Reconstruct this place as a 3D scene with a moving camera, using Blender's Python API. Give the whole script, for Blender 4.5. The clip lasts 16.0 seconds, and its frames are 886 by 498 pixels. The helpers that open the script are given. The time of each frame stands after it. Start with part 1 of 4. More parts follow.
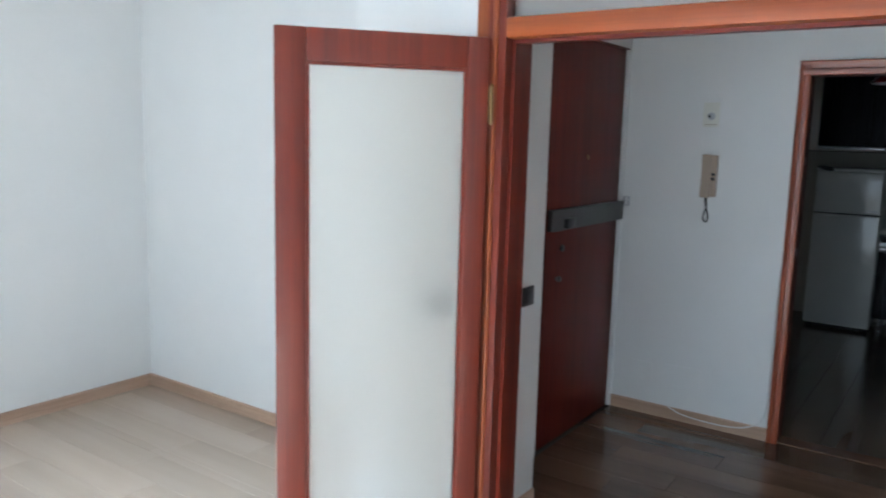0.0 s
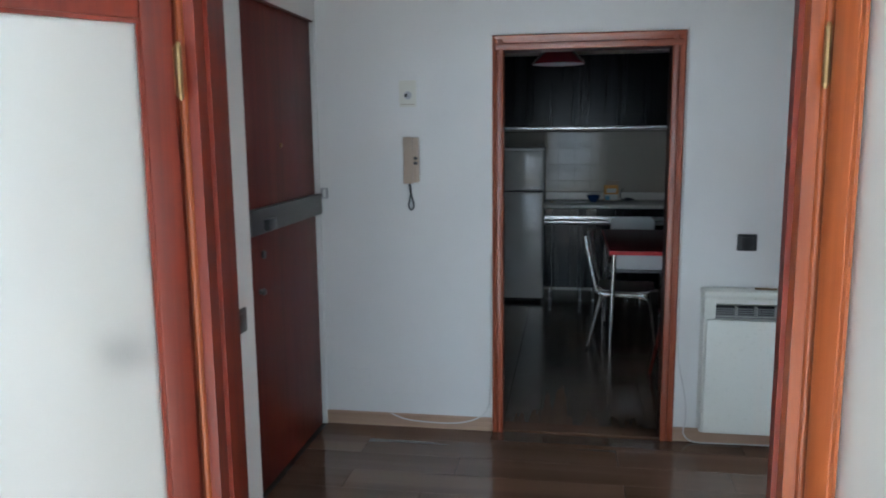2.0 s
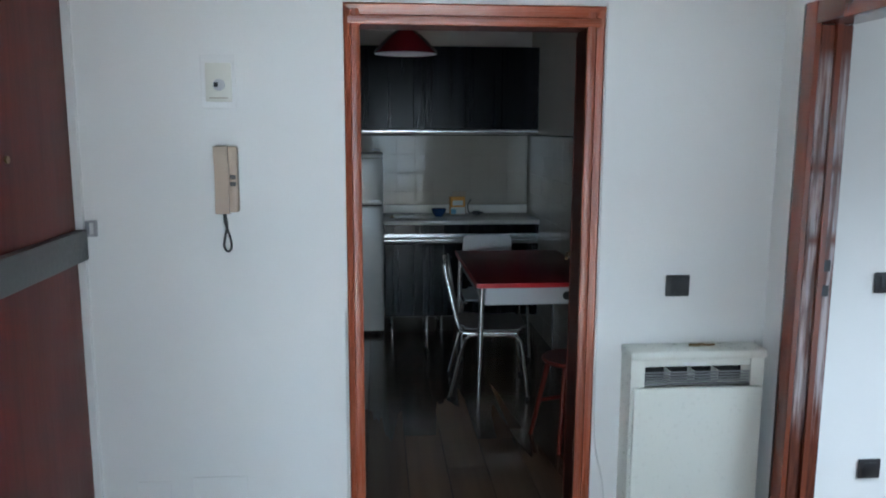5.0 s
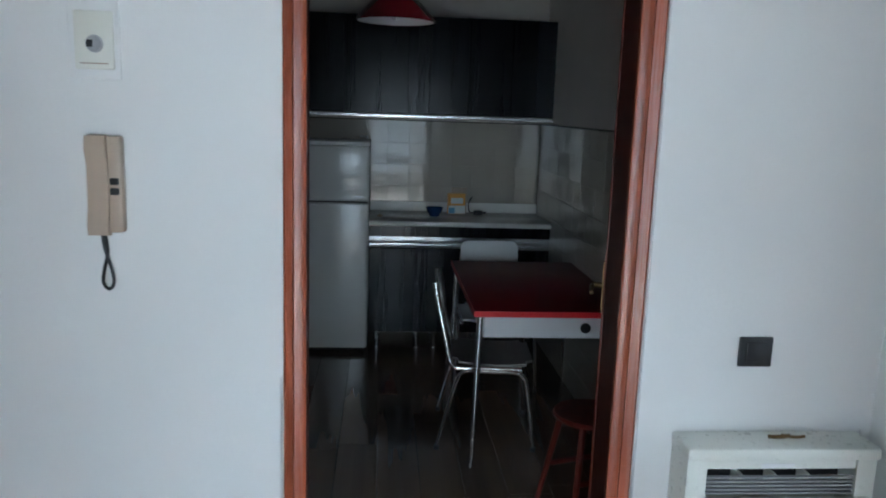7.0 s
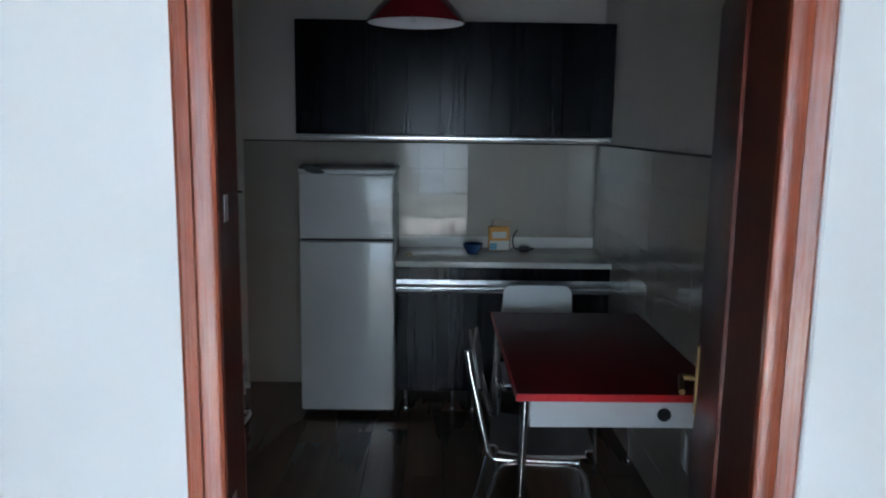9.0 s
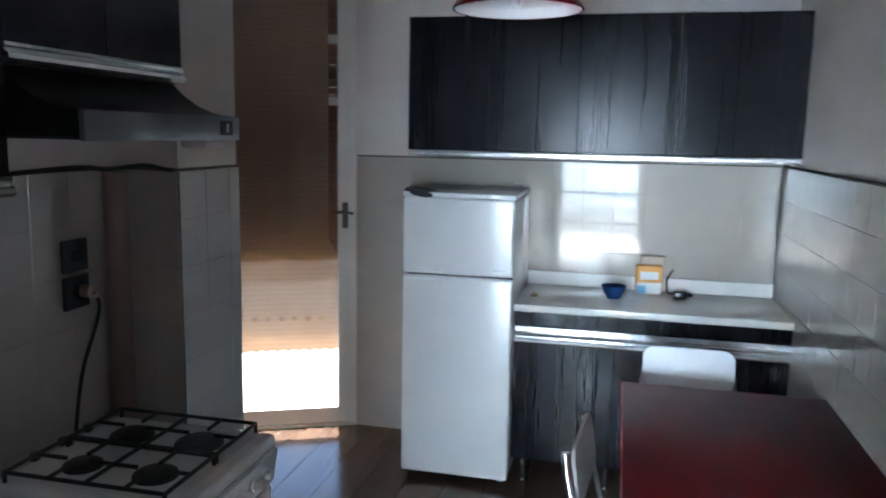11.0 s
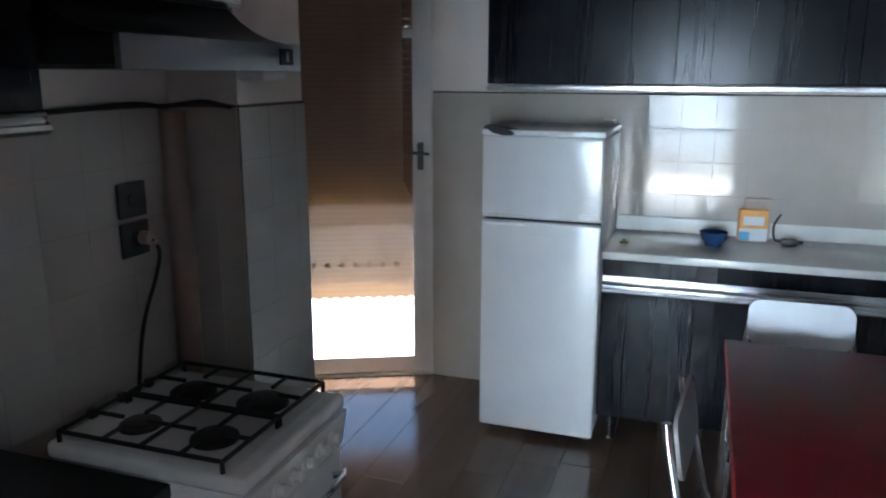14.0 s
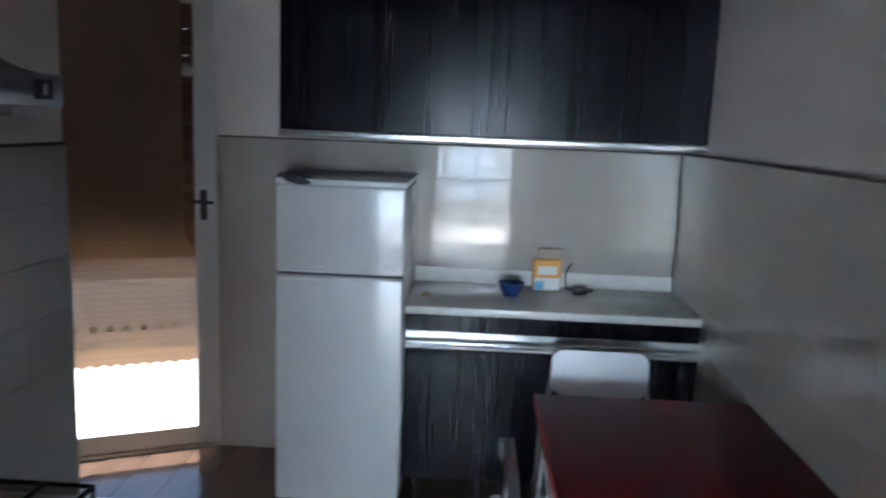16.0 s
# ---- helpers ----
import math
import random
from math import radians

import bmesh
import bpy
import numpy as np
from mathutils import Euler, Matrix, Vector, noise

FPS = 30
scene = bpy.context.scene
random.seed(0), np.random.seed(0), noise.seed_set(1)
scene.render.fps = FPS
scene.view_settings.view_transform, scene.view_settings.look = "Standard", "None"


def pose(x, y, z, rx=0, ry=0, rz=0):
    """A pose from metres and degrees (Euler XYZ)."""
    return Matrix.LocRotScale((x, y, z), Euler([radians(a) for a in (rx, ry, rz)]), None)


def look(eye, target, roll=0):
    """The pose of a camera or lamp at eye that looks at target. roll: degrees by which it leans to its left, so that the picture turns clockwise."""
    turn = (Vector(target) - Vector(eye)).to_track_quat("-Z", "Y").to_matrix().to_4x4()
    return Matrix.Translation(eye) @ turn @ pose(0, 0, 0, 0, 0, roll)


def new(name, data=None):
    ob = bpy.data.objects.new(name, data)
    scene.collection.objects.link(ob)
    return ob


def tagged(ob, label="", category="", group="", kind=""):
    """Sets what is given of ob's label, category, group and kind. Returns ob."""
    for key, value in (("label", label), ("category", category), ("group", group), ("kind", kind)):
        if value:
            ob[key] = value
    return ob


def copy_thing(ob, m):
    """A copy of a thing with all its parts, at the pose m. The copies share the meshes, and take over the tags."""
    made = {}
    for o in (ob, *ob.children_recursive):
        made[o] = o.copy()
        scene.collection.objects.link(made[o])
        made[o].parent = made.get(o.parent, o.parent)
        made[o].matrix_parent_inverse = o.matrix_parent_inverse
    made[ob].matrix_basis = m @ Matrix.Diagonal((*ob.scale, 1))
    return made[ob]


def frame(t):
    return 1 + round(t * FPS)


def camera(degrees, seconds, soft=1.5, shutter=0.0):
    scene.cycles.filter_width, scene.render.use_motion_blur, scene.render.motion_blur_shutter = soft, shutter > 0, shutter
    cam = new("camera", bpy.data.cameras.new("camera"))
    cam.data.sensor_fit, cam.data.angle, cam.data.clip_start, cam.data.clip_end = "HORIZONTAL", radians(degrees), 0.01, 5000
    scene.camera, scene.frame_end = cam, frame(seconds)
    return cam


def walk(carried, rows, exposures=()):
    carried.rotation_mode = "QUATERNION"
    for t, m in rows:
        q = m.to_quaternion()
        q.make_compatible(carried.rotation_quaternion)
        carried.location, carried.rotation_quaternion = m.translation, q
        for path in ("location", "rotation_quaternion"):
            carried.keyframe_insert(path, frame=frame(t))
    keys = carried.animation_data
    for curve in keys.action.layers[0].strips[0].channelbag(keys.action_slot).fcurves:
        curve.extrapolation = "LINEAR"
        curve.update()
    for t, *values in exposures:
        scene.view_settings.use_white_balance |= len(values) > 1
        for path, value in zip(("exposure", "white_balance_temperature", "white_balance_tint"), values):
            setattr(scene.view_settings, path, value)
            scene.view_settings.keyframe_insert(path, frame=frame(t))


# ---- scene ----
cam = camera(60.3, 16.0, soft=1.9, shutter=0.4)

PATH = [
    (0, (0.634, -4.311, 1.621), (-0.497, -2.689, 1.324), 1.5),
    (0.5, (0.563, -4.238, 1.602), (-0.371, -2.496, 1.296), 1.1),
    (1, (0.501, -4.117, 1.605), (-0.248, -2.284, 1.323), 0.8),
    (1.5, (0.393, -3.993, 1.584), (-0.182, -2.105, 1.262), 1.6),
    (2, (0.21, -3.853, 1.578), (-0.114, -1.903, 1.272), -0.6),
    (2.5, (0.108, -3.735, 1.568), (-0.092, -1.769, 1.254), -0.6),
    (3, (0.024, -3.59, 1.609), (-0.084, -1.61, 1.347), -0.2),
    (3.5, (0.018, -3.408, 1.625), (0.007, -1.434, 1.305), 0.5),
    (4, (-0.096, -3.176, 1.627), (-0.004, -1.2, 1.332), -0.0),
    (4.5, (-0.087, -2.987, 1.595), (0.073, -1.02, 1.269), -0.9),
    (5, (-0.061, -2.744, 1.61), (0.109, -0.776, 1.299), 0.2),
    (5.2, (-0.069, -2.685, 1.629), (0.115, -0.723, 1.292), 1.5),
    (7.3, (0.114, -1.773, 1.629), (0.265, 0.188, 1.267), 2.1),
    (7.5, (0.138, -1.711, 1.621), (0.263, 0.247, 1.233), 2.1),
    (8, (0.142, -1.509, 1.631), (0.293, 0.459, 1.313), 1.7),
    (8.2, (0.125, -1.419, 1.64), (0.28, 0.551, 1.325), 1.0),
    (10.3, (0.329, -0.607, 1.667), (0.101, 1.353, 1.344), 1.7),
    (10.5, (0.329, -0.523, 1.673), (0.075, 1.432, 1.335), 1.3),
    (11, (0.444, -0.342, 1.688), (-0.001, 1.585, 1.389), 1.1),
    (11.5, (0.544, -0.214, 1.682), (-0.113, 1.65, 1.373), 3.0),
    (12, (0.576, -0.176, 1.698), (-0.125, 1.682, 1.462), 1.7),
    (12.5, (0.582, -0.173, 1.72), (-0.19, 1.667, 1.577), 1.6),
    (13, (0.551, -0.17, 1.708), (-0.296, 1.631, 1.511), 1.1),
    (13.5, (0.474, -0.142, 1.675), (-0.264, 1.684, 1.328), 0.0),
    (14, (0.372, -0.114, 1.652), (-0.258, 1.73, 1.204), 0.1),
    (14.5, (0.294, -0.102, 1.641), (-0.12, 1.795, 1.16), 0.4),
    (15, (0.258, -0.088, 1.643), (-0.033, 1.843, 1.208), 1.2),
    (15.5, (0.249, -0.007, 1.647), (-0.049, 1.93, 1.244), 0.2),
    (16, (0.256, 0.065, 1.651), (0.178, 2.038, 1.33), 2.2),
]
walk(cam, [(t, look(eye, target, roll)) for t, eye, target, roll in PATH],
     exposures=[(0.0, -1.35, 6150, 12), (1.0, -1.42, 6150, 12), (2.0, -1.15, 6150, 12), (3.5, -0.72, 6100, 11), (4.5, -0.5, 6100, 11), (5.0, -0.6, 6050, 10), (8.2, -0.38, 6000, 10),
                (10.3, 1.05, 5850, 12), (10.6, 1.45, 5850, 12), (11.0, 2.2, 5850, 11), (12.5, 2.58, 5850, 10), (13.5, 2.15, 5850, 11), (14.5, 1.82, 5850, 12), (16.0, 1.45, 5850, 13)])

# ---- world and light ----
world = bpy.data.worlds.new("sky")
scene.world = world
world.use_nodes = True
_nt = world.node_tree
_sky = _nt.nodes.new("ShaderNodeTexSky")
_sky.sky_type, _sky.sun_disc = "NISHITA", False
_sky.sun_elevation, _sky.sun_rotation = radians(70), radians(338)
_bg = _nt.nodes["Background"]
_bg.inputs["Strength"].default_value = 0.10
_nt.links.new(_sky.outputs["Color"], _bg.inputs["Color"])


def area(name, size_x, size_y, watts, colour, m):
    la = bpy.data.lights.new(name, "AREA")
    la.shape, la.size, la.size_y, la.energy, la.color = "RECTANGLE", size_x, size_y, watts, colour
    ob = new(name, la)
    ob.matrix_world = m
    return ob


sun = new("sun", bpy.data.lights.new("sun", "SUN"))
sun.data.energy, sun.data.angle, sun.data.color = 5.0, radians(0.6), (1.0, 0.95, 0.87)
sun.matrix_world = look((0, 0, 20), (2.6, -6.6, 0))
# the sky's light in the living room's balcony window: the low sky and facades seen level, and the high sky falling steeply to the floor
area("window_light", 3.9, 1.90, 150, (0.79, 0.97, 1.11), look((-0.25, -6.0, 1.37), (-0.25, 0, 1.37)))
high_sky = area("high_sky_light", 3.7, 0.7, 1500, (0.77, 0.97, 1.13), look((-0.25, -5.64, 1.98), (-0.25, -4.94, 0.48)))
high_sky.data.spread = radians(80)
# the sky's light in the bedroom window
bed_sky = area("bedroom_light", 1.3, 1.2, 70, (0.80, 0.97, 1.10), look((3.26, -1.20, 1.70), (2.60, -1.20, 0.45)))
bed_sky.data.spread = radians(110)



# ---- materials ----
def principled(name):
    m = bpy.data.materials.new(name)
    m.use_nodes = True
    return m, m.node_tree, m.node_tree.nodes["Principled BSDF"]


def coords(nt, scale=(1, 1, 1), rot=(0, 0, 0), kind="Object"):
    tc = nt.nodes.new("ShaderNodeTexCoord")
    mp = nt.nodes.new("ShaderNodeMapping")
    mp.inputs["Scale"].default_value, mp.inputs["Rotation"].default_value = scale, rot
    nt.links.new(tc.outputs[kind], mp.inputs["Vector"])
    return mp.outputs["Vector"]


def noise_tex(nt, vec, scale, detail=4.0, rough=0.55):
    n = nt.nodes.new("ShaderNodeTexNoise")
    n.inputs["Scale"].default_value, n.inputs["Detail"].default_value, n.inputs["Roughness"].default_value = scale, detail, rough
    nt.links.new(vec, n.inputs["Vector"])
    return n.outputs["Fac"]


def ramp(nt, fac, stops):
    r = nt.nodes.new("ShaderNodeValToRGB")
    els = r.color_ramp.elements
    while len(els) < len(stops):
        els.new(0.5)
    for e, (p, c) in zip(els, stops):
        e.position, e.color = p, (*c, 1)
    nt.links.new(fac, r.inputs["Fac"])
    return r.outputs["Color"]


def mixc(nt, a, b, fac, mode="MIX"):
    m = nt.nodes.new("ShaderNodeMix")
    m.data_type, m.blend_type = "RGBA", mode
    for sock, v in ((m.inputs[0], fac), (m.inputs[6], a), (m.inputs[7], b)):
        if hasattr(v, "is_linked"):
            nt.links.new(v, sock)
        else:
            sock.default_value = v if isinstance(v, (int, float)) else (*v, 1)
    return m.outputs[2]


def bump(nt, bsdf, fac, strength, dist=0.002):
    b = nt.nodes.new("ShaderNodeBump")
    b.inputs["Strength"].default_value, b.inputs["Distance"].default_value = strength, dist
    nt.links.new(fac, b.inputs["Height"])
    nt.links.new(b.outputs["Normal"], bsdf.inputs["Normal"])


def scaled(c, k):
    return tuple(v * k for v in c)


def plain(name, colour, rough=0.5, metal=0.0, vary=0.12, grain=60.0, relief=0.1, coat=0.0, spec=0.5):
    """Paint, plastic, metal: colour with stains at a large and a small scale, uneven gloss, fine relief."""
    m, nt, b = principled(name)
    v = coords(nt)
    big, small = noise_tex(nt, v, 2.3, 5), noise_tex(nt, v, grain, 3)
    c = ramp(nt, big, [(0.3, scaled(colour, 1 - vary)), (0.7, colour)])
    c = mixc(nt, c, scaled(colour, 1 - 0.6 * vary), ramp(nt, small, [(0.45, (0, 0, 0)), (0.75, (1, 1, 1))]))
    nt.links.new(c, b.inputs["Base Color"])
    r = ramp(nt, small, [(0.2, (max(rough - 0.06, 0.02),) * 3), (0.8, (min(rough + 0.06, 1),) * 3)])
    nt.links.new(r, b.inputs["Roughness"])
    b.inputs["Metallic"].default_value = metal
    b.inputs["Specular IOR Level"].default_value = spec
    b.inputs["Coat Weight"].default_value, b.inputs["Coat Roughness"].default_value = coat, 0.08
    if relief:
        bump(nt, b, small, relief, 0.001)
    return m


def wood(name, dark, light, axis=2, rough=0.35, coat=0.0, stretch=14.0, scale=5.0, relief=0.15, per_piece=0.0, spec=0.5, streak=0.8, gloss_vary=1.0):
    """Grain drawn out along one axis; per_piece: how far pieces differ."""
    m, nt, b = principled(name)
    s = [stretch, stretch, stretch]
    s[axis] = 0.3
    v = coords(nt, tuple(s))
    if per_piece:
        oi = nt.nodes.new("ShaderNodeObjectInfo")
        add = nt.nodes.new("ShaderNodeVectorMath")
        add.operation = "MULTIPLY_ADD"
        nt.links.new(oi.outputs["Random"], add.inputs[0])
        add.inputs[1].default_value = (37.0, 53.0, 91.0)
        nt.links.new(v, add.inputs[2])
        v = add.outputs[0]
    big, fine = noise_tex(nt, v, scale * 0.35, 4, 0.6), noise_tex(nt, v, scale * 3.0, 5, 0.7)
    c = ramp(nt, big, [(0.3, dark), (0.68, light)])
    c = mixc(nt, c, scaled(dark, 0.7), ramp(nt, fine, [(0.5, (0, 0, 0)), (0.78, (streak,) * 3)]))
    if per_piece:
        g = ramp(nt, oi.outputs["Random"], [(0.0, (1 - per_piece,) * 3), (1.0, (1, 1, 1))])
        c = mixc(nt, c, g, 1.0, "MULTIPLY")
    nt.links.new(c, b.inputs["Base Color"])
    nt.links.new(ramp(nt, fine, [(0.2, (rough - 0.05 * gloss_vary,) * 3), (0.8, (rough + 0.08 * gloss_vary,) * 3)]), b.inputs["Roughness"])
    b.inputs["Coat Weight"].default_value, b.inputs["Coat Roughness"].default_value = coat, 0.12
    b.inputs["Specular IOR Level"].default_value = spec
    bump(nt, b, fine, relief, 0.001)
    return m


def glass_mat(name, colour, rough, trans=1.0):
    m, nt, b = principled(name)
    v = coords(nt)
    b.inputs["Base Color"].default_value = (*colour, 1)
    b.inputs["Transmission Weight"].default_value = trans
    b.inputs["IOR"].default_value = 1.45
    n = noise_tex(nt, v, 180.0, 2)
    nt.links.new(ramp(nt, n, [(0.3, (max(rough - 0.03, 0.0),) * 3), (0.7, (rough + 0.03,) * 3)]), b.inputs["Roughness"])
    if rough > 0.1:
        bump(nt, b, n, 0.25, 0.001)
    return m


M_WALL = plain("wall_paint", (0.80, 0.80, 0.79), 0.75, vary=0.05, grain=90, relief=0.25, spec=0.3)
M_CEIL = plain("ceiling_paint", (0.82, 0.82, 0.80), 0.85, vary=0.05, grain=70, relief=0.2, spec=0.2)
M_KPAINT = plain("kitchen_paint", (0.70, 0.625, 0.57), 0.5, vary=0.1, grain=70, relief=0.2)
M_TILE = plain("wall_tile", (0.40, 0.36, 0.315), 0.035, vary=0.06, grain=5, relief=0.05, spec=0.5)
M_GROUT = plain("grout", (0.335, 0.315, 0.28), 0.7, vary=0.2)
M_LEDGE = plain("ledge_grime", (0.10, 0.085, 0.07), 0.8, vary=0.4, grain=30, relief=0.5)
M_MAHOG = wood("mahogany_veneer", (0.0718, 0.00808, 0.00374), (0.128, 0.0162, 0.00624), 2, 0.34, 0.06, streak=0.55, spec=0.35)
M_MAHOGX = wood("mahogany_veneer_across", (0.0718, 0.00808, 0.00374), (0.128, 0.0162, 0.00624), 0, 0.34, 0.06, streak=0.55, spec=0.35)
M_ORANGE = wood("varnished_pine", (0.153, 0.0306, 0.00688), (0.245, 0.0551, 0.0122), 2, 0.34, 0.08, streak=0.6, spec=0.35)
M_ORANGEX = wood("varnished_pine_across", (0.16, 0.0321, 0.00688), (0.26, 0.0581, 0.0131), 0, 0.34, 0.08, streak=0.6, spec=0.35)
M_CASING = wood("door_casing_wood", (0.175, 0.037, 0.016), (0.275, 0.066, 0.029), 2, 0.26, 0.2, streak=0.5, spec=0.4)
M_CASINGX = wood("door_casing_wood_across", (0.175, 0.037, 0.016), (0.275, 0.066, 0.029), 0, 0.26, 0.2, streak=0.5, spec=0.4)
M_ENTRY = wood("entry_door_veneer", (0.0723, 0.00765, 0.00425), (0.119, 0.0145, 0.00765), 2, 0.40, 0.0, spec=0.15, streak=0.5)
# darkened copy: the shade on the kitchen jamb sides is put into the colour
M_JAMB = wood("shaded_jamb_veneer", (0.030, 0.006, 0.004), (0.050, 0.010, 0.006), 2, 0.45, 0.0, spec=0.2, streak=0.5)
M_BROWN = wood("dark_brown_wood", (0.12, 0.022, 0.009), (0.20, 0.042, 0.018), 2, 0.11, 0.4, 6.0, 4.0, streak=0.5, relief=0.35, spec=0.6)
M_FLOOR = wood("laminate", (0.085, 0.045, 0.028), (0.15, 0.085, 0.055), 0, 0.10, 0.0, 7.0, 1.6, 0.0, 0.2, streak=0.14, gloss_vary=0.3)
M_FLOORY = wood("laminate_along", (0.080, 0.049, 0.034), (0.135, 0.086, 0.060), 1, 0.17, 0.0, 7.0, 1.6, 0.0, 0.12, spec=0.8, streak=0.0, gloss_vary=0.0)
M_JOINT = plain("floor_joint", (0.02, 0.012, 0.008), 0.7)
M_SKIRT = wood("beech_skirting", (0.36, 0.23, 0.16), (0.48, 0.33, 0.24), 0, 0.4, 0.0)
M_BLACKWOOD = wood("black_ash_veneer", (0.0015, 0.0015, 0.002), (0.010, 0.010, 0.013), 2, 0.19, 0.0, 10.0, 2.6, 0.035, streak=0.5, spec=0.23, gloss_vary=0.6)
M_CHROME = plain("polished_aluminium", (0.82, 0.83, 0.84), 0.24, 1.0, vary=0.03, grain=3.0, relief=0.0)
M_STEEL = plain("brushed_steel", (0.50, 0.50, 0.52), 0.33, 1.0, vary=0.1, grain=120)
M_CHROMETUBE = plain("chrome_tube", (0.88, 0.88, 0.89), 0.17, 1.0, vary=0.05, relief=0.0)
M_BRASS = plain("brass", (0.27, 0.18, 0.085), 0.4, 1.0, vary=0.15)
M_DARKMETAL = plain("grey_painted_metal", (0.075, 0.075, 0.075), 0.4, 0.3)
M_WHITE = plain("white_enamel", (0.80, 0.80, 0.79), 0.14, vary=0.06, grain=30, relief=0.06)
M_FRIDGE = plain("fridge_enamel", (0.71, 0.70, 0.68), 0.13, vary=0.04, grain=4, relief=0.35)
M_CREAM = plain("cream_plastic", (0.74, 0.73, 0.66), 0.35, vary=0.05)
M_HEATER = plain("heater_enamel", (0.76, 0.77, 0.71), 0.3, vary=0.05)
M_BEIGE = plain("beige_plastic", (0.40, 0.31, 0.24), 0.4, vary=0.1)
M_BLACK = plain("black_plastic", (0.018, 0.019, 0.022), 0.35, vary=0.2)
M_IRON = plain("cast_iron", (0.015, 0.015, 0.016), 0.5, vary=0.3, relief=0.4)
M_HOOD = plain("dark_hood_metal", (0.06, 0.06, 0.064), 0.36, 0.9, vary=0.12, grain=120)
M_HOODFRONT = plain("hood_front_metal", (0.40, 0.40, 0.42), 0.34, 1.0, vary=0.12, grain=120)
M_MOTIF = plain("brown_thread", (0.42, 0.26, 0.16), 0.9, vary=0.2, spec=0.1)
M_FITTING = plain("grey_lamp_fitting", (0.30, 0.30, 0.31), 0.4, vary=0.1)
M_RUBBER = plain("rubber", (0.02, 0.02, 0.02), 0.7)
M_REDTOP = plain("red_laminate", (0.115, 0.005, 0.007), 0.42, vary=0.06, grain=200, relief=0.03, spec=0.14)
M_REDEDGE = plain("red_edging", (0.62, 0.022, 0.026), 0.3, vary=0.05)
M_REDLAMP = plain("red_enamel", (0.15, 0.008, 0.013), 0.22, vary=0.1)
M_LAMPIN = plain("lamp_inner_white", (0.78, 0.75, 0.76), 0.4, vary=0.04)
M_WORKTOP = plain("worktop_stone", (0.73, 0.71, 0.67), 0.14, vary=0.12, grain=25)
M_BLUE = plain("blue_glaze", (0.02, 0.06, 0.17), 0.12, vary=0.2)
M_BOXY = plain("yellow_carton", (0.75, 0.36, 0.09), 0.6, vary=0.1)
M_BOXW = plain("white_carton", (0.72, 0.74, 0.72), 0.6, vary=0.08)
M_BOXB = plain("blue_print", (0.18, 0.42, 0.60), 0.6, vary=0.1)
M_CHAIRD = plain("grey_brown_laminate", (0.19, 0.165, 0.155), 0.35, vary=0.1)
M_CHAIRW = plain("white_seat", (0.72, 0.72, 0.73), 0.35, vary=0.08)
M_FROST = glass_mat("frosted_glass", (0.93, 0.92, 0.88), 0.42, 0.8)
M_GLASS = glass_mat("clear_glass", (0.96, 0.98, 0.97), 0.0)
M_WFRAME = plain("white_gloss_paint", (0.74, 0.72, 0.68), 0.25, vary=0.1)
M_SHUTTER = plain("shutter_slats", (0.20, 0.085, 0.04), 0.5, vary=0.2)
M_CABLE = plain("white_cable", (0.70, 0.70, 0.69), 0.45)
M_BALCONY = plain("balcony_render", (0.62, 0.58, 0.52), 0.9, vary=0.2, grain=30, relief=0.5)
M_PALE = plain("pale_floor_tile", (0.78, 0.75, 0.70), 0.7, vary=0.1, grain=20)
M_PIPE = plain("brown_paint", (0.25, 0.175, 0.14), 0.5, vary=0.2)
M_GROUND = plain("ground_paving", (0.34, 0.33, 0.31), 0.9, vary=0.3, grain=8, relief=0.5)


def sheened(name):
    """Dark varnish with window reflections put into the colour as milky, streaky patches at door height, broken by two
    plain bands.
    """
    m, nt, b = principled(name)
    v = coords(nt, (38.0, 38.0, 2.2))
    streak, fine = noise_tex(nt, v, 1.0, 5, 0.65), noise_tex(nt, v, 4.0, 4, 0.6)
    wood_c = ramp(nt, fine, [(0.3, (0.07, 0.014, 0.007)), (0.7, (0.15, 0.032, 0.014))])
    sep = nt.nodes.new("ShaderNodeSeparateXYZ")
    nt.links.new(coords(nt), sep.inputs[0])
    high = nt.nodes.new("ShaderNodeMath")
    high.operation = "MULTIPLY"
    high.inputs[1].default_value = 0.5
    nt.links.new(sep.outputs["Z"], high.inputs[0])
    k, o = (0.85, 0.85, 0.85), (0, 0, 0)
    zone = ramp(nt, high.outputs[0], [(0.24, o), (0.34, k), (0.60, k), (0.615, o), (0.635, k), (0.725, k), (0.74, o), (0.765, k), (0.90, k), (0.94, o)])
    # streaky mask for the pale reflections painted over the brown
    mottled = mixc(nt, o, zone, ramp(nt, streak, [(0.40, o), (0.62, (1, 1, 1))]))
    nt.links.new(mixc(nt, wood_c, (0.50, 0.45, 0.46), mottled), b.inputs["Base Color"])
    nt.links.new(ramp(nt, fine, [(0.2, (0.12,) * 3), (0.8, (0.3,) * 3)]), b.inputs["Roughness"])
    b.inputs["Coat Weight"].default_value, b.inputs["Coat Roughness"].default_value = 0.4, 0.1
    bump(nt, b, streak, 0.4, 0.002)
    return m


M_SHEEN = sheened("sheened_varnish")


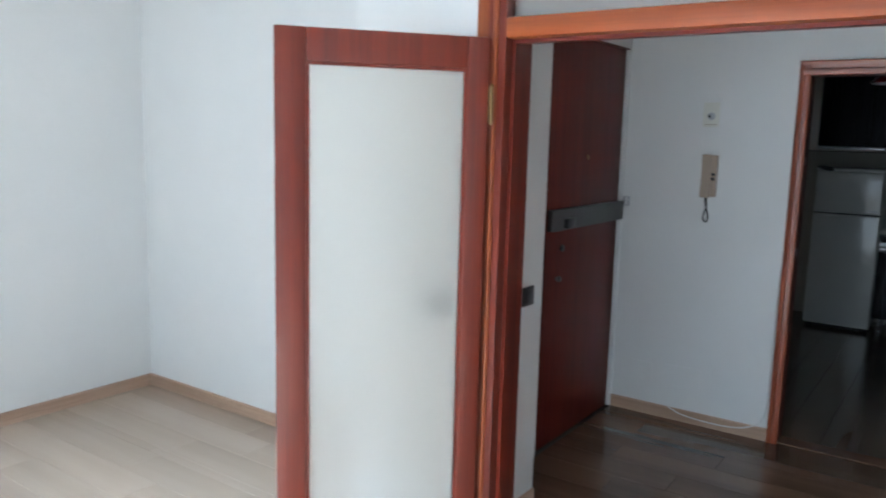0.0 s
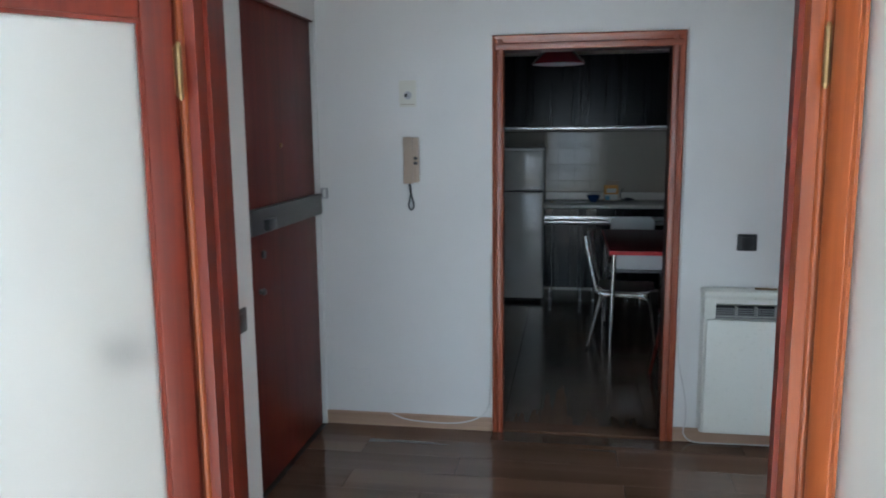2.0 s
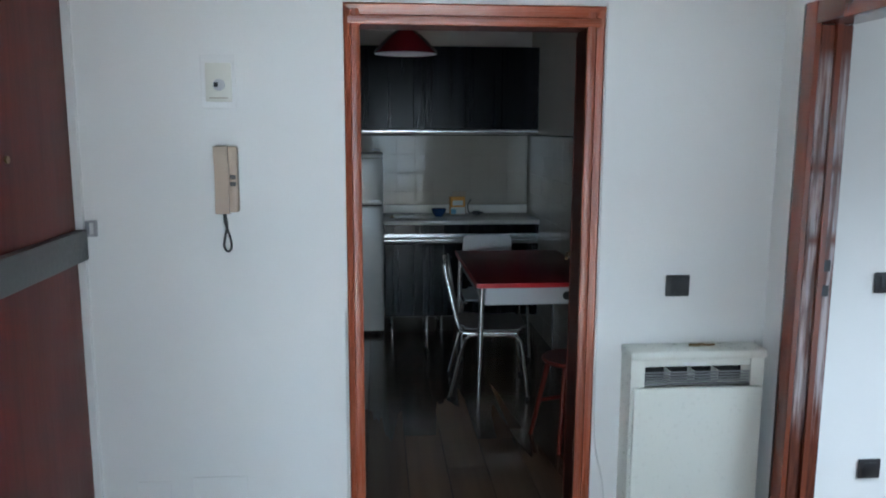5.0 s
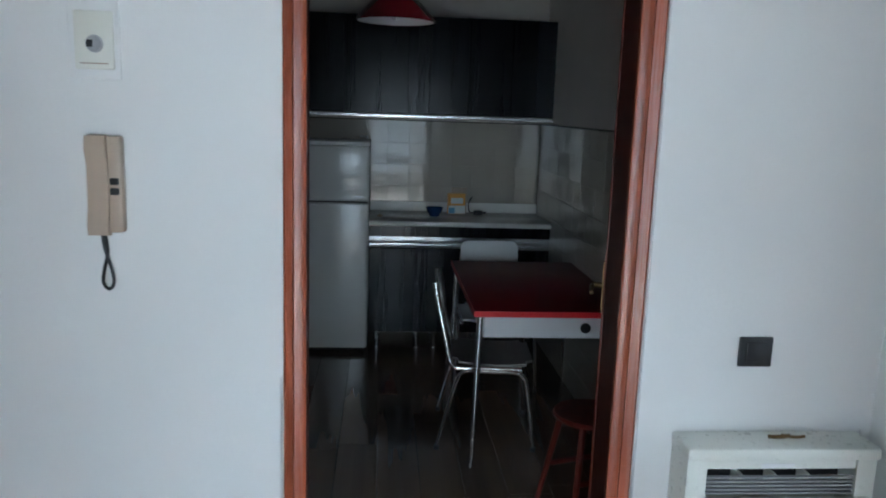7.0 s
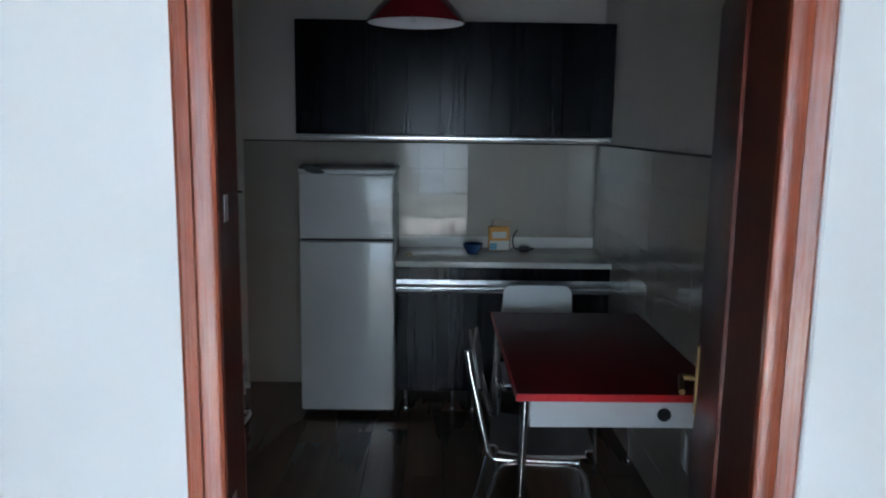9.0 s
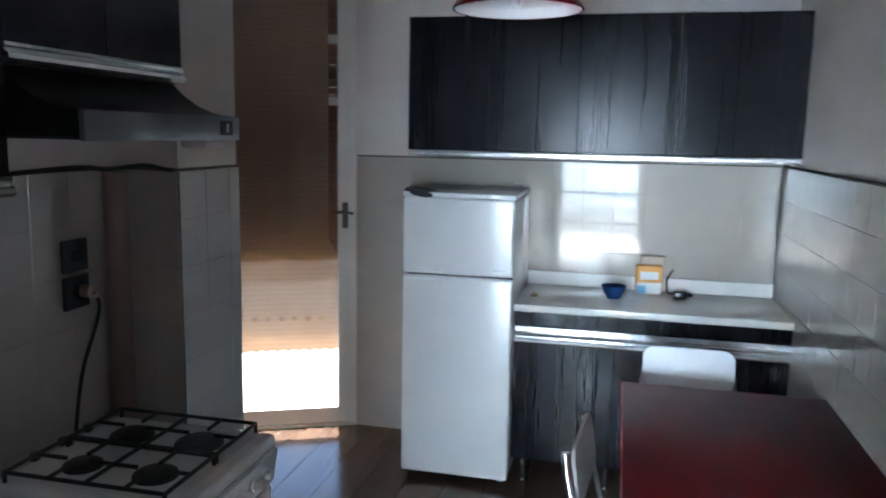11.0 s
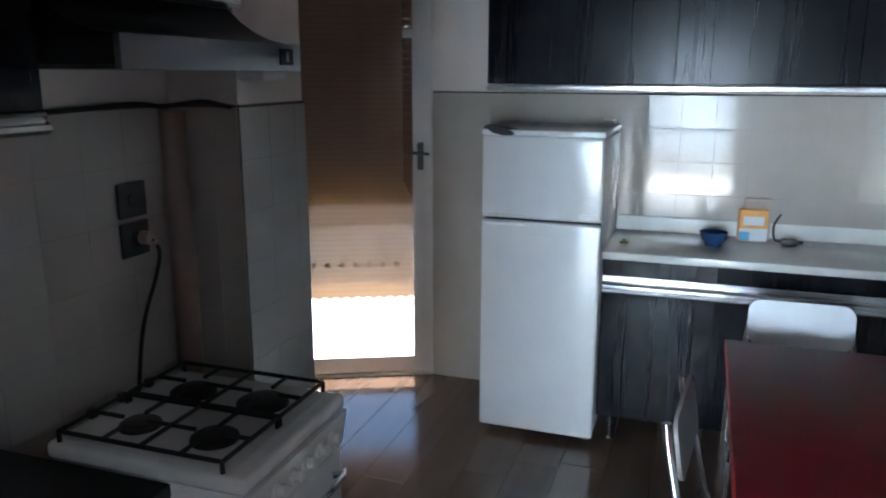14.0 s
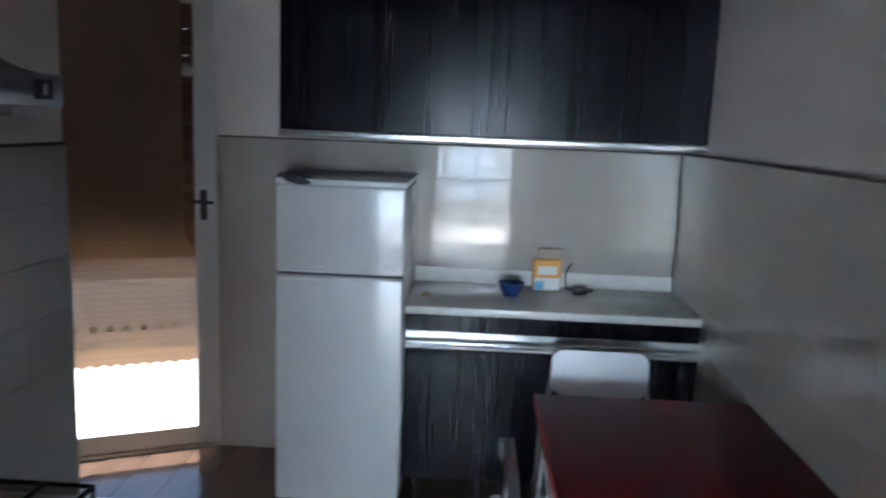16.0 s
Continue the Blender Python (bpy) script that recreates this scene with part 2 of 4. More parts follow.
# ---- mesh helpers ----
def box(bm, x0, x1, y0, y1, z0, z1, bev=0.0, seg=1):
    m = Matrix.Translation(((x0 + x1) / 2, (y0 + y1) / 2, (z0 + z1) / 2)) @ Matrix.Diagonal((x1 - x0, y1 - y0, z1 - z0, 1))
    vs = bmesh.ops.create_cube(bm, size=1.0, matrix=m)["verts"]
    if bev:
        es = list({e for v in vs for e in v.link_edges})
        bmesh.ops.bevel(bm, geom=es, offset=bev, segments=seg, profile=0.5, affect="EDGES")
    return bm


def boxes(*bs):
    bm = bmesh.new()
    for b in bs:
        box(bm, *b)
    return bm


def cyl(bm, p, q, r, r2=None, seg=20, caps=True):
    p, q = Vector(p), Vector(q)
    turn = (q - p).to_track_quat("Z", "Y").to_matrix().to_4x4()
    bmesh.ops.create_cone(bm, cap_ends=caps, segments=seg, radius1=r, radius2=r if r2 is None else r2, depth=(q - p).length,
                          matrix=Matrix.Translation((p + q) / 2) @ turn)
    return bm


def lathe(bm, profile, seg=40):
    """Turn (radius, height) pairs round the z axis."""
    rings = [[bm.verts.new((r * math.cos(2 * math.pi * i / seg), r * math.sin(2 * math.pi * i / seg), z)) for i in range(seg)] for r, z in profile]
    for a, b in zip(rings, rings[1:]):
        for i in range(seg):
            bm.faces.new((a[i], a[(i + 1) % seg], b[(i + 1) % seg], b[i]))
    return bm


def prism(bm, outline, axis, lo, hi):
    """An outline of pairs drawn out along an axis: 'x' takes (y, z), 'y' takes (x, z), 'z' takes (x, y)."""
    def at(p, d):
        return {"x": (d, p[0], p[1]), "y": (p[0], d, p[1]), "z": (p[0], p[1], d)}[axis]
    a, b = [bm.verts.new(at(p, lo)) for p in outline], [bm.verts.new(at(p, hi)) for p in outline]
    n = len(outline)
    bm.faces.new(a), bm.faces.new(b[::-1])
    for i in range(n):
        bm.faces.new((a[i], b[i], b[(i + 1) % n], a[(i + 1) % n]))
    bmesh.ops.recalc_face_normals(bm, faces=bm.faces)
    return bm


def tube(bm, pts, r, seg=10, smooth=6):
    """A round tube along a smoothed run of points."""
    ps = [Vector(p) for p in pts]
    run = []
    for i in range(len(ps) - 1):
        p0, p1, p2, p3 = ps[max(i - 1, 0)], ps[i], ps[i + 1], ps[min(i + 2, len(ps) - 1)]
        for k in range(smooth):
            t = k / smooth
            run.append(0.5 * (2 * p1 + (p2 - p0) * t + (2 * p0 - 5 * p1 + 4 * p2 - p3) * t * t + (3 * p1 - p0 - 3 * p2 + p3) * t ** 3))
    run.append(ps[-1])
    side, rings = None, []
    for i, p in enumerate(run):
        d = (run[min(i + 1, len(run) - 1)] - run[max(i - 1, 0)]).normalized()
        side = d.orthogonal().normalized() if side is None else (side - d * side.dot(d)).normalized()
        up = d.cross(side)
        rings.append([bm.verts.new(p + r * (math.cos(2 * math.pi * k / seg) * side + math.sin(2 * math.pi * k / seg) * up)) for k in range(seg)])
    for a, b in zip(rings, rings[1:]):
        for k in range(seg):
            bm.faces.new((a[k], a[(k + 1) % seg], b[(k + 1) % seg], b[k]))
    bm.faces.new(rings[0][::-1]), bm.faces.new(rings[-1])
    return bm


def mesh(bm, name, mat, smooth=True):
    me = bpy.data.meshes.new(name)
    bmesh.ops.recalc_face_normals(bm, faces=bm.faces)
    bm.to_mesh(me)
    bm.free()
    me.materials.append(mat)
    if smooth:
        me.shade_smooth()
        me.set_sharp_from_angle(angle=radians(35))
    return me


def thing(name, label, category, x=0, y=0, z=0, rz=0, group=""):
    ob = new(name)
    ob.empty_display_size = 0.05
    ob.matrix_basis = pose(x, y, z, 0, 0, rz)
    return tagged(ob, label, category, group)


def part(name, bm, mat, parent, label="", smooth=True):
    ob = new(name, mesh(bm, name, mat, smooth))
    ob.parent = parent
    return tagged(ob, label)


def solo(name, bm, mat, label, category, group="", smooth=True):
    return tagged(new(name, mesh(bm, name, mat, smooth)), label, category, group)


def structure(name, bm, mat, label="", category=""):
    return tagged(new(name, mesh(bm, name, mat, False)), label, category, kind="structure")



def cloth_mat(name, colour, through_colour):
    m, nt, b = principled(name)
    v = coords(nt)
    rows = []
    for direction, sc in (("Z", 11.0), ("X", 24.0)):
        w = nt.nodes.new("ShaderNodeTexWave")
        w.wave_type, w.bands_direction = "BANDS", direction
        w.inputs["Scale"].default_value, w.inputs["Distortion"].default_value = sc, 0.5
        nt.links.new(v, w.inputs["Vector"])
        rows.append(w.outputs["Fac"])
    holes = nt.nodes.new("ShaderNodeMath")
    holes.operation = "MULTIPLY"
    nt.links.new(rows[0], holes.inputs[0])
    nt.links.new(rows[1], holes.inputs[1])
    n = noise_tex(nt, v, 220.0, 3)
    c = mixc(nt, ramp(nt, n, [(0.3, scaled(colour, 0.75)), (0.7, colour)]), scaled(colour, 0.6), ramp(nt, rows[0], [(0.5, (0, 0, 0)), (0.95, (0.25, 0.25, 0.25))]))
    nt.links.new(c, b.inputs["Base Color"])
    b.inputs["Roughness"].default_value = 0.9
    b.inputs["Specular IOR Level"].default_value = 0.1
    tr = nt.nodes.new("ShaderNodeBsdfTranslucent")
    nt.links.new(mixc(nt, through_colour, scaled(through_colour, 0.6), n), tr.inputs["Color"])
    mx = nt.nodes.new("ShaderNodeMixShader")
    mx.inputs[0].default_value = 0.20
    nt.links.new(b.outputs[0], mx.inputs[1])
    nt.links.new(tr.outputs[0], mx.inputs[2])
    tp = nt.nodes.new("ShaderNodeBsdfTransparent")
    mx2 = nt.nodes.new("ShaderNodeMixShader")
    nt.links.new(ramp(nt, holes.outputs[0], [(0.15, (0.02, 0.02, 0.02)), (0.7, (0.075, 0.075, 0.075))]), mx2.inputs[0])
    nt.links.new(mx.outputs[0], mx2.inputs[1])
    nt.links.new(tp.outputs[0], mx2.inputs[2])
    nt.links.new(mx2.outputs[0], nt.nodes["Material Output"].inputs["Surface"])
    return m


M_CURTAIN = cloth_mat("curtain_cloth", (0.40, 0.285, 0.235), (0.80, 0.44, 0.19))
M_LIVFLOOR = wood("pale_laminate", (0.36, 0.275, 0.215), (0.50, 0.395, 0.315), 0, 0.2, 0.05, 5.0, 1.2, 0.03, 0.1, streak=0.12)
M_BULB = plain("lamp_glass_white", (0.82, 0.82, 0.80), 0.2, vary=0.03)
M_WORNWOOD = wood("worn_varnish", (0.20, 0.045, 0.012), (0.32, 0.080, 0.022), 2, 0.3, 0.3, streak=0.5)

# ---- the large structure ----
H = 2.80    # ceiling
KE, KN, KW = 1.235, 3.70, -1.155   # kitchen walls
wall_kitchen = structure("wall_kitchen", boxes((-1.30, -0.135, 0, 0.12, 0, H), (0.702, 3.4, 0, 0.12, 0, H), (-0.135, 0.702, 0, 0.12, 1.995, H)), M_WALL,
                         "white painted plaster wall round the kitchen doorway", "wall")
structure("wall_entry", boxes((-1.30, -1.08, -1.43, -0.985, 0, H), (-1.30, -1.08, -0.985, -0.02, 2.135, H), (-1.30, -1.08, -0.02, 0, 0, H)), M_WALL,
          "white painted wall round the entry door", "wall")
structure("wall_return", boxes((-1.30, -0.855, -1.90, -1.43, 0, H)), M_WALL, "white painted wall corner beside the entry door", "wall")
structure("wall_landing", boxes((-1.45, -1.30, -1.52, 0.12, 0, H)), M_WALL, "plain wall closing the landing behind the entry door", "wall")
structure("wall_living", boxes((-3.70, -1.30, -1.52, -1.40, 0, H), (-1.30, -0.715, -2.13, -1.90, 0, H), (0.755, 2.7, -2.13, -1.99, 0, H)), M_WALL,
          "white painted wall round the double doors", "wall")
structure("wall_west", boxes((-3.70, -3.55, -5.6, -1.52, 0, H)), M_WALL, "plain white painted living room wall", "wall")
structure("wall_east", boxes((2.7, 2.85, -5.6, -1.88, 0, H)), M_WALL, "plain white painted living room wall", "wall")
WX0, WX1 = -2.20, 1.70
structure("wall_window", boxes((-3.70, WX0, -5.72, -5.6, 0, H), (WX1, 2.85, -5.72, -5.6, 0, H), (WX0, WX1, -5.72, -5.6, 2.35, H), (WX0, WX1, -5.72, -5.6, 0, 0.36)), M_WALL,
          "white painted wall round the balcony window", "wall")
structure("wall_hall_east", boxes((1.42, 1.53, -0.205, 0, 0, H), (1.42, 1.53, -1.99, -1.06, 0, H), (1.42, 1.53, -1.06, -0.205, 1.985, H)), M_WALL,
          "white painted wall with an open doorway", "wall")
structure("wall_bedroom", boxes((3.28, 3.4, -1.88, -1.86, 0, H), (3.28, 3.4, -0.46, 0, 0, H), (3.28, 3.4, -1.86, -0.46, 0, 0.85), (3.28, 3.4, -1.86, -0.46, 2.15, H)), M_WALL,
          "plain white bedroom wall with a window opening", "wall")
structure("wall_bedroom_south", boxes((1.53, 3.4, -1.99, -1.88, 0, H)), M_WALL, "plain white bedroom wall", "wall")
wall_ke = structure("wall_kitchen_east", boxes((KE, KE + 0.12, 0.12, KN + 0.12, 0, H)), M_KPAINT, "cream kitchen wall, tiled below", "wall")
wall_kn = structure("wall_kitchen_north", boxes((-1.0, KE, KN, KN + 0.12, 0, H)), M_KPAINT, "cream kitchen wall, tiled below", "wall")
wall_kw = structure("wall_kitchen_west", boxes((KW - 0.15, KW, 0.12, 1.815, 0, H)), M_KPAINT, "cream kitchen wall behind the cooker, tiled below", "wall")
wall_kp = structure("wall_kitchen_pillar", boxes((KW - 0.15, -0.915, 1.815, 2.19, 0, H)), M_KPAINT, "projecting cream wall pillar, tiled below", "wall")
structure("wall_kitchen_recess", boxes((-1.80, KW - 0.15, 2.07, 2.19, 0, H)), M_KPAINT, "cream wall behind the pillar", "wall")
structure("wall_kitchen_end", boxes((-1.80, -1.68, 2.19, 3.36, 0, H)), M_KPAINT, "cream wall beside the balcony door", "wall")
structure("ceiling", boxes((-3.7, 3.4, -5.72, 0.12, H, H + 0.12), (-1.95, KE + 0.12, 0.12, KN + 0.12, H, H + 0.12)), M_CEIL, "plain white painted ceiling", "ceiling")
floor = structure("floor", boxes((-3.7, 3.4, -5.72, 0.06, -0.15, -0.010), (-1.70, KE + 0.12, 0.06, KN, -0.15, -0.010)), M_JOINT,
                  "laminate board floor, dark in hall and kitchen", "floor")
structure("ground", boxes((-400, 400, -400, 400, -9.2, -9.0)), M_GROUND, "distant grey paving far below", "ground")

# diagonal wall of the kitchen, with the opening of the balcony door: x along the wall, y outwards
DIAG = pose(-1.0, KN, 0, 0, 0, 180 + 25.0)
DW = 0.74


def diag_structure(name, bm, mat, label, category):
    ob = structure(name, bm, mat, label, category)
    ob.matrix_basis = DIAG
    return ob


diag_structure("wall_diagonal", boxes((0.0, DW, -0.16, 0.0, 2.66, H), (DW, DW + 0.16, -0.16, 0.0, 0, H)), M_KPAINT, "painted lintel wall over the balcony door", "wall")
# balcony outside it
diag_structure("balcony_slab", boxes((-3.0, 4.0, -4.5, -0.16, -0.2, -0.03)), M_PALE, "pale sunlit balcony floor", "balcony")

# ---- living room window ----
win = tagged(new("window_1"), "white framed balcony window with several glazed leaves", "window", kind="structure")
win.matrix_basis = pose(0, -5.66, 0)
part("window_frame", boxes((WX0, WX0 + 0.06, -0.05, 0.05, 0.36, 2.35), (WX1 - 0.06, WX1, -0.05, 0.05, 0.36, 2.35), (WX0 + 0.06, WX1 - 0.06, -0.05, 0.05, 2.29, 2.35),
                           (WX0 + 0.06, WX1 - 0.06, -0.05, 0.05, 0.36, 0.41)), M_WFRAME, win)
LEAVES = 4
lw = (WX1 - WX0 - 0.12) / LEAVES
for i in range(LEAVES):
    x0 = WX0 + 0.06 + i * lw
    part("sash", boxes((x0, x0 + 0.07, -0.03, 0.03, 0.41, 2.29), (x0 + lw - 0.07, x0 + lw, -0.03, 0.03, 0.41, 2.29), (x0 + 0.07, x0 + lw - 0.07, -0.03, 0.03, 2.21, 2.29),
                       (x0 + 0.07, x0 + lw - 0.07, -0.03, 0.03, 0.41, 0.47)), M_WFRAME, win)
    p = part("pane", boxes((x0 + 0.07, x0 + lw - 0.07, -0.004, 0.004, 0.47, 2.21)), M_GLASS, win)
    p.visible_shadow = False
railing = thing("window_grille", "dark metal grille outside the balcony window", "grille", 0, -5.84, 0)
for z0, z1 in ((0.42, 0.46), (0.66, 0.76), (1.18, 1.23), (1.62, 1.66)):
    part("cross_rail", boxes((WX0, WX1, -0.02, 0.02, z0, z1)), M_DARKMETAL, railing)
bar = mesh(boxes((-0.010, 0.010, -0.010, 0.010, -0.02, 2.30)), "upright_bar", M_DARKMETAL)
for i in range(26):
    b = new("upright_bar", bar)
    b.parent, b.location = railing, (WX0 + 0.07 + i * 0.15, 0, 0)
structure("balcony_front", boxes((-3.7, 2.85, -6.7, -5.72, -0.2, -0.02)), M_BALCONY, "pale rendered balcony floor", "balcony")

# ---- double doors to the living room ----
frame1 = tagged(new("door_1"), "orange varnished frame of the living room double doors", "door frame", kind="structure")
for side, x0, x1 in ((-1, -0.715, -0.65), (1, 0.69, 0.755)):
    xi, xo = (x1, x0) if side < 0 else (x0, x1)
    part("jamb", boxes((x0, x1, -2.15, -2.03, 0, H)), M_MAHOG if side < 0 else M_ORANGE, frame1)
    part("stop_bead", boxes((min(xi, xi - side * 0.012), max(xi, xi - side * 0.012), -2.105, -2.07, 0, 1.93)), M_MAHOG, frame1)
    a, b = sorted((xo, xo + side * 0.045))
    part("casing", box(bmesh.new(), a, b, -2.152, -2.13, 0, H, 0.006, 2), M_ORANGE, frame1)
    part("moulding", cyl(bmesh.new(), ((x0 + x1) / 2 + side * 0.004, -2.150, 0), ((x0 + x1) / 2 + side * 0.004, -2.150, H), 0.010, seg=16), M_ORANGE, frame1)
    part("hall_lining", boxes((xo, xo + 0.014, -2.03, -1.88, 0, 2.0) if side < 0 else (xo - 0.008, xo, -2.03, -1.995, 0, 2.0)), M_MAHOG, frame1)
part("transom_bar", box(bmesh.new(), -0.65, 0.69, -2.155, -2.03, 1.93, 1.995, 0.008, 2), M_ORANGEX, frame1)
part("transom_bead", boxes((-0.65, 0.69, -2.105, -2.07, 1.918, 1.93)), M_MAHOGX, frame1)
part("top_bar", boxes((-0.65, 0.69, -2.15, -2.03, H - 0.06, H)), M_ORANGEX, frame1)
part("transom_pane", boxes((-0.65, 0.69, -2.095, -2.085, 1.995, H - 0.06)), M_FROST, frame1, "greenish frosted transom glass")


def leaf_door(name, label, x, y, rz, mirror, stile):
    """A glazed door leaf: hinge at the origin, the leaf along +x."""
    t = thing(name, label, "door", x, y, 0, rz)
    w, h, s = 0.672, 1.930, 0.094
    def bx(*a):
        return box(bmesh.new(), *a, 0.004, 2)
    part("stile", bx(0, s - 0.024, -0.019, 0.019, 0.008, h), stile, t)
    part("stile", bx(w - s, w, -0.019, 0.019, 0.008, h), stile, t)
    part("top_rail", bx(s - 0.024, w - s, -0.0185, 0.0185, h - 0.100, h), M_MAHOG, t)
    part("bottom_rail", bx(s - 0.024, w - s, -0.0185, 0.0185, 0.008, 0.22), M_MAHOG, t)
    part("pane", boxes((s - 0.028, w - s + 0.004, -0.004, 0.004, 0.215, h - 0.095)), M_FROST, t, "white frosted glass pane")
    for f in (-1, 1):
        y0, y1 = sorted((f * 0.007, f * 0.016))
        part("glazing_bead", boxes((s - 0.024, s - 0.014, y0, y1, 0.22, h - 0.100), (w - s - 0.010, w - s, y0, y1, 0.22, h - 0.100),
                                   (s - 0.014, w - s - 0.010, y0, y1, h - 0.110, h - 0.100), (s - 0.014, w - s - 0.010, y0, y1, 0.22, 0.23)), stile, t)
    for z in (0.25, 1.72):
        bm = cyl(bmesh.new(), (-0.010, mirror * 0.022, z - 0.055), (-0.010, mirror * 0.022, z + 0.055), 0.007, seg=14)
        cyl(bm, (-0.010, mirror * 0.022, z + 0.055), (-0.010, mirror * 0.022, z + 0.066), 0.008, 0.003, seg=14)
        cyl(bm, (-0.010, mirror * 0.022, z - 0.066), (-0.010, mirror * 0.022, z - 0.055), 0.003, 0.008, seg=14)
        box(bm, -0.002, 0.0, -0.016, 0.016, z - 0.055, z + 0.055)
        part("hinge", bm, M_BRASS, t, "brass hinge")
    return t


leaf_door("door_leaf", "open mahogany door leaf with white frosted glass", -0.700, -2.175, 180 + 50, 1, M_MAHOG)
leaf_door("door_leaf", "open orange varnished door leaf with frosted glass", 0.742, -2.175, -68, -1, M_WORNWOOD)


def switch(name, label, x, y, z, rz=0, w=0.092, mat=None):
    """A wall plate that faces -y."""
    t = thing(name, label, "switch", x, y, z, rz)
    mat = mat or M_BLACK
    part("plate", box(bmesh.new(), -w / 2, w / 2, -0.010, 0, -0.041, 0.041, 0.004, 2), mat, t)
    part("rocker", box(bmesh.new(), -w * 0.3, w * 0.3, -0.014, -0.0095, -0.027, 0.027, 0.002, 2), mat, t)
    return t


switch("light_switch", "black square light switch beside the double doors", -0.855, -1.555, 0.965, 90)
switch("light_switch", "black light switch on the wall behind glass", -0.90, -2.13, 1.03)
switch("light_switch", "black square light switch above the heater", 1.065, 0, 1.028)
switch("light_switch", "black light switch on the bedroom wall", 1.897, 0, 1.028)
switch("wall_socket", "black low wall socket in the bedroom", 1.90, 0, 0.265)

# ---- entry door ----
entry = tagged(new("door_2"), "closed dark red wooden entry door with a security bar", "door", kind="structure")
entry.matrix_basis = pose(-1.08, -0.02, 0)
part("leaf", box(bmesh.new(), -0.070, -0.020, -0.965, -0.012, 0.006, 2.128, 0.004, 2), M_ENTRY, entry)
part("top_trim", boxes((-0.065, -0.004, -0.965, -0.001, 2.128, 2.1345)), M_MAHOG, entry)
secbar = part("security_bar", box(bmesh.new(), -0.019, 0.016, -0.91, -0.006, 1.155, 1.262, 0.005, 2), M_DARKMETAL, entry, "grey painted steel security bar")
part("bar_lock", box(bmesh.new(), 0.014, 0.042, -0.79, -0.70, 1.165, 1.215, 0.006, 2), M_BLACK, secbar)
part("bar_catch", boxes((0.008, 0.014, -0.004, 0.019, 1.235, 1.29), (0.036, 0.042, -0.004, 0.019, 1.235, 1.29), (0.014, 0.036, -0.004, 0.019, 1.284, 1.29),
                        (0.014, 0.036, -0.004, 0.019, 1.235, 1.241)), M_STEEL, entry)
part("keyhole", cyl(bmesh.new(), (-0.022, -0.73, 1.055), (-0.010, -0.73, 1.055), 0.018), M_BLACK, entry)
part("knob", lathe(bmesh.new(), [(0.001, 0.03), (0.012, 0.028), (0.016, 0.018), (0.008, 0.008), (0.012, 0.0)], 20), M_DARKMETAL, entry).matrix_basis = pose(-0.021, -0.78, 0.90, 0, 90, 0)
part("peephole", cyl(bmesh.new(), (-0.022, -0.47, 1.52), (-0.014, -0.47, 1.52), 0.011), M_BRASS, entry)

# ---- kitchen doorway ----
frame2 = tagged(new("door_3"), "reddish wooden casing round the kitchen doorway", "door frame", kind="structure")


def moulded(bm, a, b, axis, lo, hi, face):
    """A casing board with a rounded outer step: from a (inner edge) to b (outer edge)."""
    d = 1 if b > a else -1
    prof = [(a, face), (a, face - 0.014), (a + d * 0.006, face - 0.018), (a + d * 0.030, face - 0.018), (a + d * 0.034, face - 0.013),
            (b - d * 0.022, face - 0.016), (b - d * 0.006, face - 0.022), (b, face - 0.018), (b, face)]
    if axis == "z":
        return prism(bm, prof, "z", lo, hi)
    return prism(bm, [(y, z) for z, y in prof], "x", lo, hi)


part("casing", moulded(bmesh.new(), -0.116, -0.172, "z", 0, 2.037, 0), M_CASING, frame2)
part("casing", moulded(bmesh.new(), 0.685, 0.748, "z", 0, 2.037, 0), M_CASING, frame2)
part("casing", moulded(bmesh.new(), 1.965, 2.038, "x", -0.173, 0.749, -0.001), M_CASINGX, frame2)
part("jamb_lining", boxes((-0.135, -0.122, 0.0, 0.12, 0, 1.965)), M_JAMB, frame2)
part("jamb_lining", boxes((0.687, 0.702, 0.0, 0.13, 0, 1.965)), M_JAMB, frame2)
part("head_lining", boxes((-0.135, 0.702, 0.0, 0.13, 1.965, 1.995)), M_MAHOGX, frame2)
part("kitchen_casing", boxes((-0.18, -0.123, 0.12, 0.135, 0, 2.03), (0.688, 0.76, 0.12, 0.135, 0, 2.03), (-0.123, 0.688, 0.12, 0.135, 1.966, 2.03)), M_ENTRY, frame2)
part("threshold", box(bmesh.new(), -0.122, 0.687, 0.005, 0.125, -0.01, 0.006, 0.003), M_FLOOR, frame2)
for z in (1.53, 1.05):
    part("strike_plate", boxes((-0.1225, -0.1205, 0.045, 0.065, z - 0.02, z + 0.02)), M_STEEL, frame2)
kleaf = thing("kitchen_door", "dark red kitchen door swung open into the room", "door", 0.708, 0.157, 0, 73)
part("leaf", box(bmesh.new(), 0.0, 0.715, -0.018, 0.018, 0.008, 1.955, 0.003, 2), M_MAHOG, kleaf)
for s_ in (-1, 1):
    bm = cyl(bmesh.new(), (0.665, s_ * 0.018, 1.02), (0.665, s_ * 0.060, 1.02), 0.009)
    tube(bm, [(0.665, s_ * 0.058, 1.02), (0.62, s_ * 0.060, 1.022), (0.555, s_ * 0.058, 1.015)], 0.008)
    box(bm, 0.645, 0.685, *sorted((s_ * 0.018, s_ * 0.023)), 0.93, 1.11)
    part("door_handle", bm, M_BRASS, kleaf, "brass lever handle")
for z in (0.25, 1.70):
    part("hinge", cyl(bmesh.new(), (-0.008, -0.02, z - 0.05), (-0.008, -0.02, z + 0.05), 0.007), M_BRASS, kleaf)

